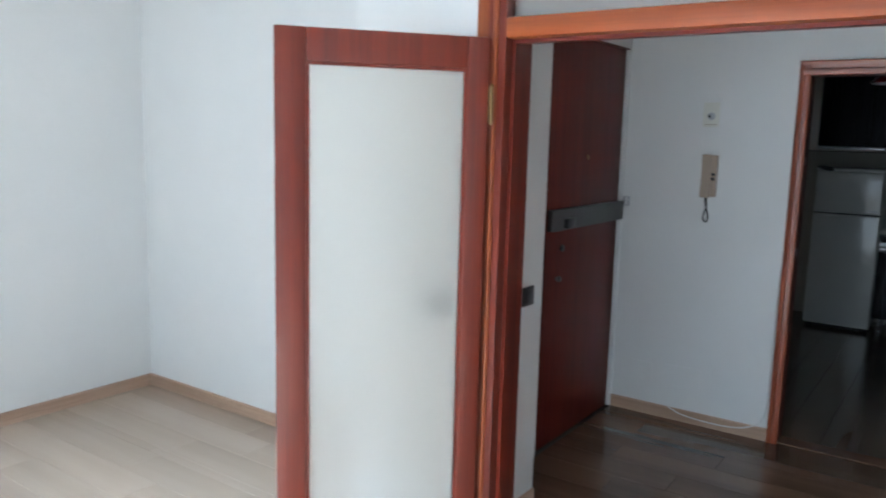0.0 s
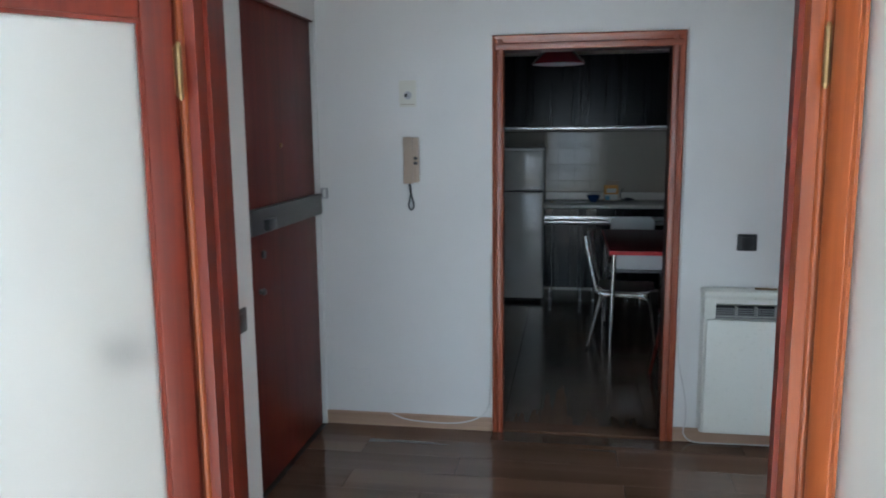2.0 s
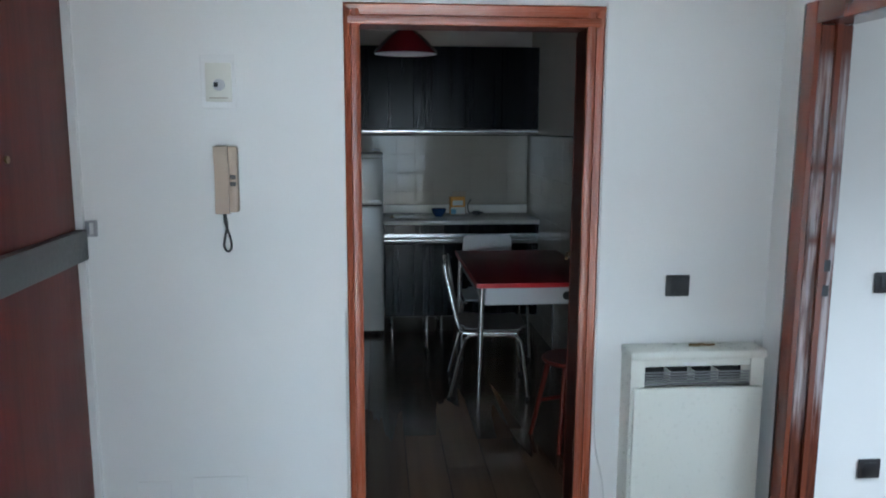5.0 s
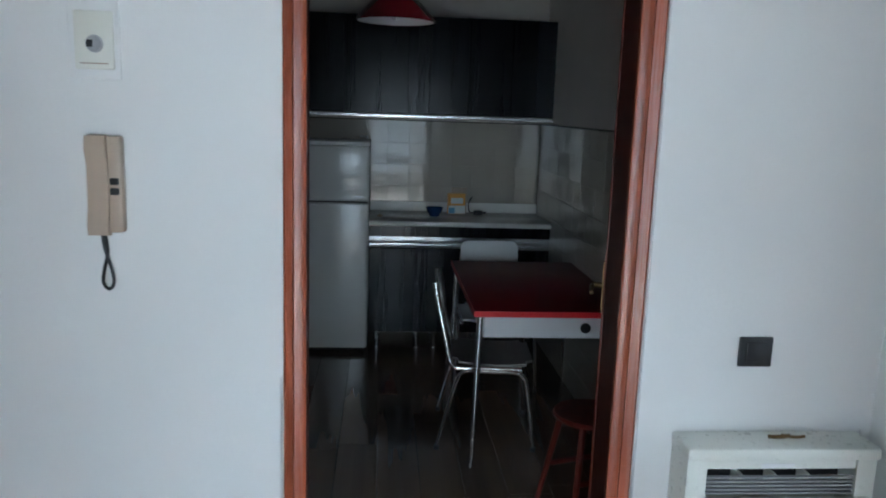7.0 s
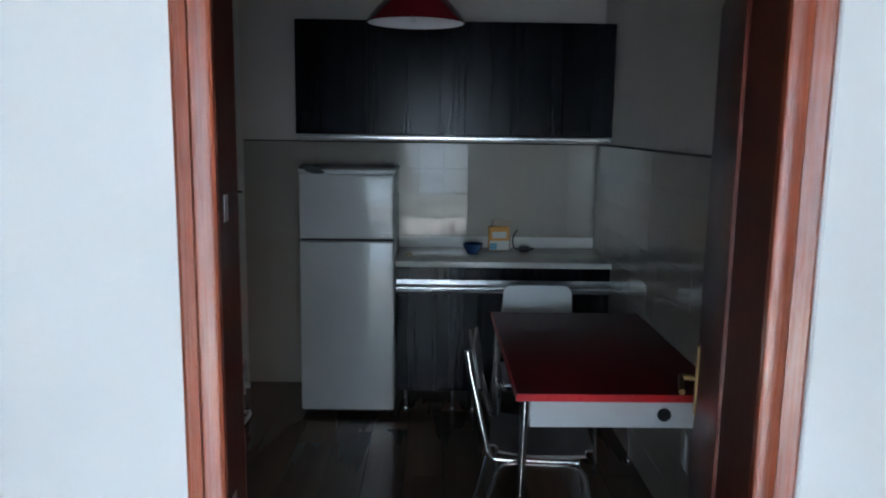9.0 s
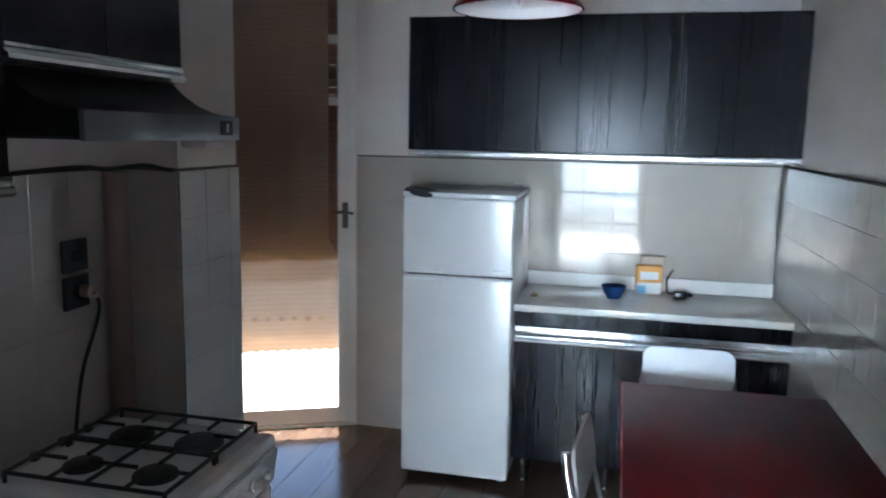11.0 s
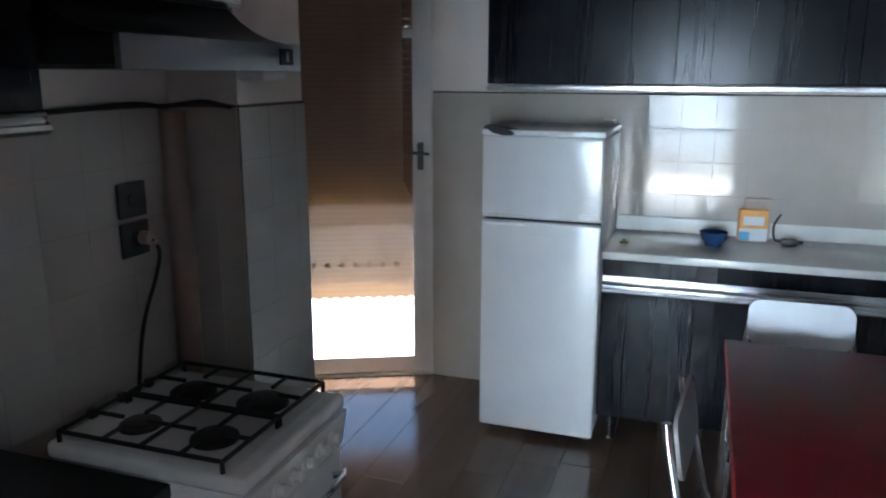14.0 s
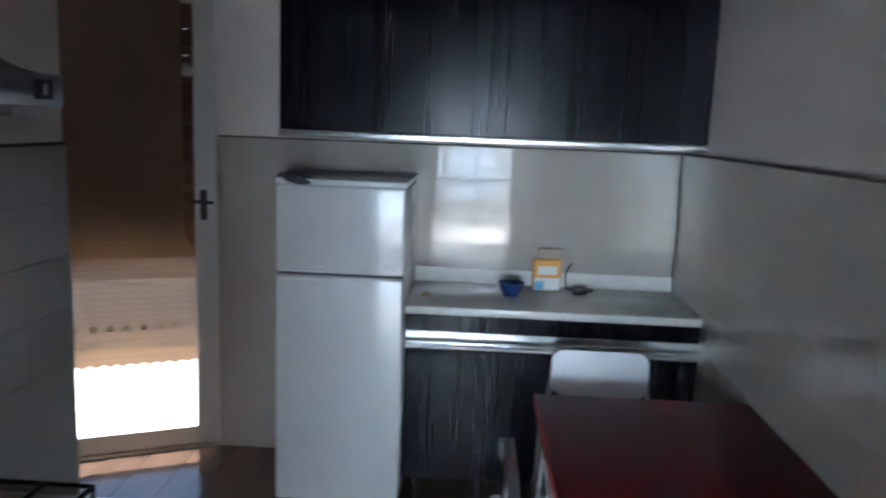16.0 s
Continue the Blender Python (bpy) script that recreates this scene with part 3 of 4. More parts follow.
# ---- bedroom doorway in the hall ----
frame3 = tagged(new("door_4"), "dark brown varnished frame of the bedroom doorway", "door frame", kind="structure")
def brown_casing(bm, a, b, lo, hi):
    d = 1 if b > a else -1
    return prism(bm, [(1.42, a), (1.402, a), (1.398, a + d * 0.012), (1.402, a + d * 0.03), (1.396, a + d * 0.045), (1.404, b), (1.42, b)], "z", lo, hi)
part("casing", brown_casing(bmesh.new(), -0.235, -0.150, 0, 2.035), M_BROWN, frame3)
part("casing", brown_casing(bmesh.new(), -1.03, -1.115, 0, 2.035), M_BROWN, frame3)
part("casing", box(bmesh.new(), 1.40, 1.42, -1.03, -0.235, 1.96, 2.035, 0.005, 2), M_BROWN, frame3)
part("jamb_lining", box(bmesh.new(), 1.421, 1.535, -0.235, -0.205, 0, 1.96, 0.004), M_SHEEN, frame3, "brown varnish with milky reflections put into its colour")
part("jamb_lining", box(bmesh.new(), 1.421, 1.535, -1.06, -1.03, 0, 1.96, 0.004), M_BROWN, frame3)
part("head_lining", boxes((1.421, 1.535, -1.03, -0.235, 1.96, 1.985)), M_BROWN, frame3)
part("stop_bead", boxes((1.47, 1.49, -0.248, -0.235, 0, 1.96)), M_BROWN, frame3)
for z in (1.05, 1.14):
    part("strike_plate", boxes((1.495, 1.52, -0.2365, -0.234, z - 0.02, z + 0.02)), M_BLACK, frame3)

# ---- skirting ----
def skirting(name, a, b):
    """A board with a rounded top along a wall foot; the wall lies to the left of the way from a to b."""
    a, b = Vector((*a, 0)), Vector((*b, 0))
    ln = (b - a).length
    bm = prism(bmesh.new(), [(0, 0), (-0.011, 0), (-0.011, 0.062), (-0.008, 0.070), (0, 0.072)], "x", 0, ln)
    ob = structure(name, bm, M_SKIRT, "light beech skirting board", "skirting")
    ob.matrix_basis = Matrix.Translation(a) @ (b - a).to_track_quat("X", "Z").to_matrix().to_4x4()
    return ob


for a, b in (((-1.08, 0), (-0.175, 0)), ((0.750, 0), (1.42, 0)), ((1.54, 0), (3.28, 0)), ((-3.55, -1.52), (-1.30, -1.52)), ((-3.55, -5.6), (-3.55, -1.531)),
             ((-0.855, -1.84), (-0.855, -1.43)), ((-1.28, -2.13), (-0.77, -2.13)), ((0.81, -2.13), (2.70, -2.13)), ((1.42, 0), (1.42, -0.15)),
             ((2.70, -2.141), (2.70, -5.6))):
    skirting("baseboard", a, b)

# ---- hall wall things ----
plate = thing("alarm_panel", "square cream wall panel with a small grey dial", "wall panel", -0.603, 0, 1.769)
part("back_plate", box(bmesh.new(), -0.059, 0.059, -0.006, 0, -0.092, 0.092, 0.002), M_WALL, plate)
part("cover", box(bmesh.new(), -0.042, 0.046, -0.016, -0.005, -0.07, 0.062, 0.004, 2), M_CREAM, plate)
dial = part("dial", cyl(bmesh.new(), (0.004, -0.014, -0.012), (0.004, -0.022, -0.012), 0.021, 0.018, 24), M_STEEL, plate, "grey dial")
part("dial_mark", boxes((-0.012, 0.002, -0.0245, -0.021, -0.020, -0.004)), M_BLACK, dial)
part("slot", boxes((-0.03, 0.034, -0.0172, -0.0155, -0.058, -0.055)), M_BEIGE, plate)

phone = thing("intercom_phone", "beige wall intercom handset with a looped cord", "intercom", -0.587, 0, 1.43)
part("base", box(bmesh.new(), 0.006, 0.042, -0.034, 0, -0.112, 0.118, 0.008, 2), M_BEIGE, phone)
part("handset", prism(bmesh.new(), [(-0.025, -0.118), (-0.046, -0.116), (-0.050, -0.09), (-0.040, -0.05), (-0.038, 0.05), (-0.050, 0.085), (-0.044, 0.118), (-0.025, 0.118)], "x", -0.036, 0.012), M_BEIGE, phone)
part("shell", box(bmesh.new(), -0.038, 0.006, -0.026, 0, -0.118, 0.120, 0.006, 2), M_BEIGE, phone)
for z in (0.012, -0.012):
    part("button", box(bmesh.new(), 0.016, 0.036, -0.040, -0.032, z - 0.008, z + 0.008, 0.002), M_BLACK, phone, "black push button")
part("cord", tube(bmesh.new(), [(-0.012, -0.02, -0.115), (-0.008, -0.022, -0.15), (0.006, -0.022, -0.20), (0.010, -0.022, -0.235), (-0.002, -0.02, -0.252),
                                (-0.016, -0.018, -0.235), (-0.012, -0.016, -0.20), (-0.004, -0.014, -0.16), (-0.010, -0.012, -0.115)], 0.0042, 8, 5), M_BLACK, phone, "dark looped cord")

solo("cover_plate", box(bmesh.new(), -0.955, -0.835, -0.004, 0, 0.20, 0.315, 0.002), M_WALL, "painted-over cover plate low on the wall", "cover plate")
solo("cover_plate", box(bmesh.new(), -0.76, -0.555, -0.004, 0, 0.19, 0.325, 0.002), M_WALL, "wide painted-over cover plate low on the wall", "cover plate")

heater = thing("wall_heater", "cream wall convector heater with a top grille", "heater", 0, 0, 0)
part("body", boxes((0.862, 1.372, -0.112, 0.0, 0.095, 0.12), (0.862, 0.915, -0.112, 0, 0.12, 0.80), (1.320, 1.372, -0.112, 0, 0.12, 0.80), (0.915, 1.320, -0.030, 0, 0.12, 0.775)), M_HEATER, heater)
part("top_cover", box(bmesh.new(), 0.856, 1.378, -0.124, 0, 0.772, 0.806, 0.010, 2), M_HEATER, heater)
part("front_panel", box(bmesh.new(), 0.872, 1.362, -0.130, -0.110, 0.098, 0.668, 0.006, 2), M_HEATER, heater)
part("grille_back", boxes((0.915, 1.320, -0.034, -0.029, 0.668, 0.772)), M_BLACK, heater)
part("air_deflector", prism(bmesh.new(), [(-0.108, 0.772), (-0.108, 0.745), (-0.040, 0.722), (-0.036, 0.727), (-0.101, 0.752), (-0.101, 0.772)], "x", 0.917, 1.318), M_HEATER, heater)
for i in range(5):
    part("slat", boxes((0.916, 1.319, -0.107, -0.095, 0.6740 + i * 0.0108, 0.6775 + i * 0.0108)), M_FITTING, heater)
for i in range(3):
    part("divider", boxes((1.016 + i * 0.092, 1.020 + i * 0.092, -0.0945, -0.036, 0.668, 0.722)), M_HEATER, heater)
part("label", boxes((1.06, 1.15, -0.1105, -0.1092, 0.748, 0.760)), M_WALL, heater)
part("valve", cyl(bmesh.new(), (1.315, -0.04, 0.068), (1.315, -0.075, 0.068), 0.016), M_STEEL, heater)
part("pipe", tube(bmesh.new(), [(1.315, -0.04, 0.068), (1.33, -0.03, 0.08), (1.34, -0.02, 0.11)], 0.008), M_STEEL, heater)
solo("key_bunch", tube(tube(bmesh.new(), [(1.10, -0.055, 0.811), (1.13, -0.06, 0.812), (1.16, -0.05, 0.811)], 0.005), [(1.14, -0.045, 0.811), (1.17, -0.06, 0.811), (1.20, -0.055, 0.811)], 0.004),
     M_BRASS, "small bunch of keys lying on the heater", "keys")

solo("wall_cable", tube(bmesh.new(), [(0.757, -0.006, 2.05), (0.758, -0.006, 1.2), (0.759, -0.007, 0.62), (0.765, -0.008, 0.42), (0.80, -0.010, 0.25), (0.81, -0.014, 0.12), (0.80, -0.016, 0.05),
                                (0.84, -0.022, 0.008), (0.95, -0.028, 0.006), (1.12, -0.022, 0.006), (1.32, -0.024, 0.008), (1.385, -0.022, 0.02), (1.388, -0.014, 0.3), (1.386, -0.012, 0.7), (1.378, -0.02, 0.815)],
                         0.0034, 8, 5), M_CABLE, "thin white cable running down to the heater", "cable")
solo("wall_cable", tube(bmesh.new(), [(-0.180, -0.006, 0.95), (-0.182, -0.006, 0.45), (-0.184, -0.009, 0.22), (-0.20, -0.014, 0.12), (-0.26, -0.016, 0.066), (-0.36, -0.016, 0.038), (-0.50, -0.016, 0.034), (-0.64, -0.016, 0.045), (-0.72, -0.016, 0.074)],
                         0.0034, 8, 5), M_CABLE, "thin white cable drooping along the skirting", "cable")

# ---- kitchen: diagonal balcony door ----
bdoor = tagged(new("door_5"), "closed white balcony door behind a lace curtain", "door", kind="structure")
bdoor.matrix_basis = DIAG
part("frame", boxes((0.0, 0.045, -0.10, 0.012, 0, 2.655), (DW - 0.045, DW, -0.10, 0.012, 0, 2.655), (0.045, DW - 0.045, -0.10, 0.012, 2.60, 2.655)), M_WFRAME, bdoor)
part("sash", boxes((0.045, 0.095, -0.05, 0.005, 0.02, 2.60), (DW - 0.085, DW - 0.045, -0.05, 0.005, 0.02, 2.60), (0.095, DW - 0.085, -0.05, 0.005, 2.545, 2.60), (0.095, DW - 0.085, -0.05, 0.005, 0.02, 0.11)), M_WFRAME, bdoor)
part("glazing_bar", boxes((0.095, DW - 0.085, -0.045, 0.0, 2.16, 2.205)), M_WFRAME, bdoor)
part("glazing_stub", boxes((0.095, 0.145, -0.019, 0.0, 1.83, 1.875)), M_WFRAME, bdoor)
for z0, z1 in ((0.11, 2.16), (2.205, 2.545)):
    part("pane", boxes((0.095, DW - 0.085, -0.026, -0.020, z0, z1)), M_GLASS, bdoor).visible_shadow = False
hb = box(bmesh.new(), 0.040, 0.073, 0.013, 0.021, 1.155, 1.30, 0.003)
cyl(hb, (0.056, 0.01, 1.245), (0.056, 0.05, 1.245), 0.010)
tube(hb, [(0.056, 0.048, 1.245), (0.095, 0.052, 1.247), (0.125, 0.05, 1.238)], 0.009)
tube(hb, [(0.056, 0.048, 1.245), (0.035, 0.05, 1.243), (0.015, 0.045, 1.240)], 0.008)
part("door_handle", hb, M_DARKMETAL, bdoor, "dark metal lever handle")
part("threshold", boxes((0.0, DW, -0.16, 0.02, -0.01, 0.018)), M_BALCONY, bdoor)
shutter = thing("roller_shutter", "brown slatted roller shutter lowered part way outside", "shutter")
shutter.matrix_basis = DIAG
sl = mesh(prism(bmesh.new(), [(-0.125, 0.0), (-0.118, 0.004), (-0.115, 0.02), (-0.118, 0.040), (-0.125, 0.044), (-0.130, 0.02)], "x", 0.02, DW - 0.02), "slat", M_SHUTTER)
SLOTTED = (22, 23, 26)
for i in range(42):
    o = new("slat", sl)
    o.parent, o.location = shutter, (0, 0, 0.95 + i * 0.041)
    if i in SLOTTED:
        # a narrower slat leaves a slot, which short webs divide into holes
        o.matrix_basis = Matrix.Translation((0, 0, 0.95 + i * 0.041)) @ Matrix.Diagonal((1, 1, 0.905, 1))
        part("slat_webs", boxes(*[(0.02 + k * 0.035, 0.041 + k * 0.035, -0.124, -0.119, 0.985 + i * 0.041, 0.993 + i * 0.041) for k in range(20)]), M_SHUTTER, shutter)
cur = bmesh.new()
NX, NZ = 70, 60
grid = [[cur.verts.new((0.097 + 0.051 * min(max((k - 16) / 3, 0), 1) + (DW - 0.152 - 0.051 * min(max((k - 16) / 3, 0), 1)) * i / NX, 0.020 + 0.0012 * math.sin(i * 0.31 + 0.4) + 0.002 * math.sin(i * 0.11 + k * 0.05), 0.46 + (2.47 - 0.46) * k / NZ + (0.006 * math.sin(i * 0.9) if k == 0 else 0)))
         for i in range(NX + 1)] for k in range(NZ + 1)]
for k in range(NZ):
    for i in range(NX):
        cur.faces.new((grid[k][i], grid[k][i + 1], grid[k + 1][i + 1], grid[k + 1][i]))
curtain = thing("lace_curtain", "tan lace curtain hanging on the balcony door", "curtain")
curtain.matrix_basis = DIAG
part("cloth", cur, M_CURTAIN, curtain)
for a, c in ((0.150, 0.198), (0.300, 0.358), (0.447, 0.499), (0.620, 0.684)):
    part("tab", boxes((a, c, 0.012, 0.028, 2.465, 2.57)), M_CURTAIN, curtain)
for i in range(7):
    star = bmesh.new()
    x = 0.19 + i * 0.074
    for k in range(6):
        r1, a1 = 0.005, k * math.pi / 3
        cyl(star, (x + 0.010 * math.cos(a1), 0.024, 0.645 + 0.010 * math.sin(a1)), (x + 0.010 * math.cos(a1), 0.030, 0.645 + 0.010 * math.sin(a1)), r1, seg=8)
    part("lace_motif", star, M_MOTIF, curtain, "small darker woven flower")
part("rod", cyl(bmesh.new(), (0.05, 0.02, 2.56), (DW - 0.05, 0.02, 2.56), 0.006), M_BRASS, curtain)
sbox = thing("shutter_box", "cream painted shutter box above the balcony door", "shutter box")
sbox.matrix_basis = DIAG
part("box", box(bmesh.new(), -0.14, DW, 0.0, 0.10, 2.70, H - 0.002, 0.004), M_WFRAME, sbox)

# ---- kitchen: fridge ----
fridge = thing("fridge", "white fridge freezer with two glossy doors", "fridge", -0.283, 3.105, 0)
FW = 0.2655
part("cabinet", box(bmesh.new(), -FW, FW, 0.052, 0.575, 0.05, 1.385, 0.008, 2), M_FRIDGE, fridge)
def fdoor(name, z0, z1):
    return part(name, box(bmesh.new(), -FW, FW, 0.0, 0.046, z0, z1, 0.014, 4), M_FRIDGE, fridge)
low, up = fdoor("lower_door", 0.035, 1.022), fdoor("freezer_door", 1.031, 1.392)
part("seal", boxes((-FW + 0.01, FW - 0.01, 0.044, 0.054, 0.06, 1.38)), M_RUBBER, fridge)
part("top_cover", box(bmesh.new(), -FW - 0.002, FW + 0.002, 0.0, 0.58, 1.392, 1.418, 0.008, 2), M_WHITE, fridge)
part("grip", box(bmesh.new(), -FW + 0.02, -FW + 0.20, -0.010, 0.02, 1.000, 1.016, 0.004, 2), M_WHITE, low, "moulded grip along the door edge")
part("grip", box(bmesh.new(), -FW + 0.02, -FW + 0.20, -0.010, 0.02, 1.036, 1.050, 0.004, 2), M_WHITE, up)
part("badge", boxes((0.17, 0.235, -0.0015, 0.001, 1.058, 1.068)), M_STEEL, up)
for x in (-0.22, 0.22):
    part("foot", cyl(bmesh.new(), (x, 0.08, -0.0), (x, 0.08, 0.052), 0.02), M_RUBBER, fridge)
    part("foot", cyl(bmesh.new(), (x, 0.50, -0.0), (x, 0.50, 0.052), 0.02), M_RUBBER, fridge)
part("plinth", boxes((-FW + 0.02, FW - 0.02, 0.07, 0.09, 0.006, 0.05)), M_RUBBER, fridge)
rag = prism(bmesh.new(), [(-0.542, 1.419), (-0.536, 1.436), (-0.505, 1.441), (-0.465, 1.434), (-0.425, 1.430), (-0.398, 1.419)], "y", 3.096, 3.160)
prism(rag, [(-0.530, 1.430), (-0.480, 1.432), (-0.425, 1.420), (-0.398, 1.404), (-0.408, 1.396), (-0.450, 1.394), (-0.500, 1.404)], "y", 3.086, 3.0955)
bmesh.ops.bevel(rag, geom=rag.edges[:], offset=0.003, segments=2, affect="EDGES")
solo("folded_strap", rag, M_BLACK, "dark folded strap drooping over the fridge edge", "strap")

# ---- kitchen: wall units on the far wall ----
CB, CT, CF = 1.607, 2.250, 3.374


def wall_unit(x0, x1, doors, label):
    t = thing("wall_cabinet", label, "cabinet", x0, CF, 0, 0, "kitchen wall cabinets")
    part("body", boxes((0.0005, x1 - x0 - 0.0005, 0.020, KN - CF, CB, CT)), M_BLACKWOOD, t)
    ds = [0] + list(doors) + [x1 - x0]
    for a, b in zip(ds, ds[1:]):
        part("door", box(bmesh.new(), a + 0.0015, b - 0.0015, 0.0, 0.0185, CB + 0.002, CT - 0.001, 0.0015), M_BLACKWOOD, t)
    pr = prism(bmesh.new(), [(-0.005, CB), (-0.008, CB - 0.003), (-0.009, CB - 0.006), (-0.009, CB - 0.024), (-0.008, CB - 0.027), (-0.004, CB - 0.029), (0.022, CB - 0.029), (0.022, CB)], "x", 0.0008, x1 - x0 - 0.0008)
    part("light_rail", pr, M_CHROME, t, "polished aluminium rail under the doors")
    return t


wall_unit(-0.605, 0.229, (0.422,), "black ash wall cabinet with two doors")
wall_unit(0.229, 1.232, (0.415, 0.705), "black ash wall cabinet with three doors")

# ---- kitchen: base units ----
BF = 3.170


def base_unit(x0, x1):
    t = thing("base_cabinet", "black ash base cabinet with aluminium grip rail", "cabinet", x0, BF, 0, 0, "kitchen base cabinets")
    w = x1 - x0
    part("body", boxes((0.0005, w - 0.0005, 0.020, KN - BF - 0.02, 0.13, 0.868)), M_BLACKWOOD, t)
    part("door", box(bmesh.new(), 0.0015, w - 0.0015, 0.0, 0.0185, 0.135, 0.715, 0.0015), M_BLACKWOOD, t)
    part("apron", box(bmesh.new(), 0.0005, w - 0.0005, 0.0, 0.0185, 0.798, 0.868, 0.001), M_BLACKWOOD, t)
    prof = [(0.018, 0.718), (-0.010, 0.718), (-0.014, 0.724), (-0.010, 0.734), (0.006, 0.740), (0.006, 0.748), (-0.010, 0.753), (-0.012, 0.762), (-0.008, 0.768), (0.006, 0.772),
            (0.006, 0.780), (-0.008, 0.786), (-0.008, 0.796), (0.018, 0.797)]
    part("grip_rail", prism(bmesh.new(), prof, "x", 0.0008, w - 0.0008), M_CHROME, t, "polished aluminium grip rail")
    for x in (0.06, w - 0.06):
        for y in (0.05, 0.42):
            part("leg", cyl(cyl(bmesh.new(), (x, y, 0.012), (x, y, 0.13), 0.012), (x, y, 0), (x, y, 0.012), 0.022), M_CHROMETUBE, t)
    return t


base_unit(-0.012, 0.383)
base_unit(0.383, 0.808)
base_unit(0.808, KE - 0.024)
WTE = KE - 0.0225
top = thing("worktop", "pale speckled worktop with a low upstand", "worktop")
part("slab", box(bmesh.new(), -0.016, WTE, 3.150, KN - 0.002, 0.870, 0.904, 0.004, 2), M_WORKTOP, top)
part("upstand", box(bmesh.new(), -0.016, WTE, KN - 0.026, KN - 0.012, 0.904, 0.975, 0.003), M_WORKTOP, top)

bowl = bmesh.new()
lathe(bowl, [(0.001, 0.006), (0.028, 0.006), (0.030, 0.0), (0.034, 0.0), (0.036, 0.012), (0.052, 0.030), (0.061, 0.062), (0.058, 0.062), (0.048, 0.034), (0.030, 0.017), (0.001, 0.015)])
b_ = solo("bowl", bowl, M_BLUE, "small dark blue bowl on the worktop", "bowl")
b_.location = (0.437, 3.44, 0.904)
carton = thing("food_carton", "yellow and white food carton on the worktop", "carton", 0.605, 3.60, 0.904, 8)
part("box", box(bmesh.new(), -0.062, 0.062, -0.022, 0.022, 0, 0.145, 0.002), M_BOXY, carton)
part("label", boxes((-0.045, 0.045, -0.0232, -0.0218, 0.075, 0.115)), M_BOXW, carton)
part("lower_label", boxes((-0.0615, 0.0615, -0.0235, -0.0219, 0.002, 0.060)), M_BOXW, carton)
part("print", boxes((-0.060, -0.015, -0.0245, -0.0233, 0.004, 0.045)), M_BOXB, carton)
carton2 = thing("food_carton", "brown carton standing behind the yellow one", "carton", 0.625, 3.645, 0.904, 4)
part("box", box(bmesh.new(), -0.058, 0.058, -0.018, 0.018, 0, 0.188, 0.002), M_BEIGE, carton2)
plug = thing("power_plug", "black power plug and lead lying on the worktop", "plug", 0.76, 3.53, 0.904)
part("plug", cyl(box(bmesh.new(), -0.035, 0.03, -0.018, 0.018, 0.001, 0.034, 0.008, 2), (0.028, 0.0, 0.018), (0.055, 0.01, 0.018), 0.008), M_BLACK, plug)
part("lead", tube(bmesh.new(), [(-0.033, 0, 0.017), (-0.06, 0.03, 0.02), (-0.065, 0.08, 0.06), (-0.05, 0.128, 0.09), (-0.03, 0.15, 0.115)], 0.0045), M_BLACK, plug)
solo("drain_stopper", cyl(cyl(bmesh.new(), (0.055, 3.36, 0.904), (0.055, 3.36, 0.912), 0.020), (0.055, 3.36, 0.912), (0.055, 3.36, 0.922), 0.006), M_BRASS, "small brown stopper on the worktop", "stopper")

# ---- hall: bare lamp fitting ----
fitting = thing("hall_lamp_fitting", "flat grey lamp fitting hanging from the hall ceiling", "lamp", 0.150, -0.68, 2.135)
part("plate", lathe(bmesh.new(), [(0.001, 0.0), (0.088, 0.0), (0.092, 0.003), (0.092, 0.012), (0.086, 0.016), (0.001, 0.020)], 48), M_FITTING, fitting, "flat grey round plate")
part("stem", cyl(cyl(bmesh.new(), (0, 0, -0.026), (0, 0, 0.0), 0.006, 0.008, 16), (0, 0, -0.034), (0, 0, -0.026), 0.003, 0.006, 16), M_DARKMETAL, fitting)
part("rod", cyl(bmesh.new(), (0, 0, 0.018), (0, 0, H - 2.135 - 0.02), 0.005, seg=12), M_FITTING, fitting)
part("ceiling_rose", lathe(bmesh.new(), [(0.045, H - 2.135), (0.042, H - 2.155), (0.012, H - 2.170), (0.001, H - 2.171)], 28), M_FITTING, fitting)

# ---- kitchen: pendant lamp ----
lamp = thing("pendant_lamp", "red enamel pendant lamp on a chain", "lamp", 0.118, 2.0, 2.055)
sh = lathe(bmesh.new(), [(0.192, 0.0), (0.196, 0.003), (0.193, 0.010), (0.184, 0.022), (0.168, 0.042), (0.148, 0.064), (0.126, 0.086), (0.103, 0.106), (0.082, 0.123), (0.064, 0.136), (0.052, 0.144), (0.044, 0.146)], 56)
shade = part("shade", sh, M_REDLAMP, lamp, "dark red enamel shade")
part("inner_shade", lathe(bmesh.new(), [(0.189, 0.002), (0.180, 0.020), (0.164, 0.040), (0.144, 0.061), (0.122, 0.083), (0.099, 0.103), (0.078, 0.119), (0.060, 0.132), (0.048, 0.139), (0.001, 0.141)], 56), M_LAMPIN, lamp, "white shade lining")
part("cap", lathe(bmesh.new(), [(0.047, 0.143), (0.048, 0.160), (0.046, 0.168), (0.040, 0.173), (0.001, 0.174)], 32), M_REDLAMP, lamp)
for i in range(3):
    a = 2 * math.pi * i / 3 + 0.5
    part("hook", tube(bmesh.new(), [(0.042 * math.cos(a), 0.042 * math.sin(a), 0.165), (0.036 * math.cos(a), 0.036 * math.sin(a), 0.20), (0.010 * math.cos(a), 0.010 * math.sin(a), 0.215), (0, 0, 0.225)], 0.0035, 8), M_IRON, lamp)
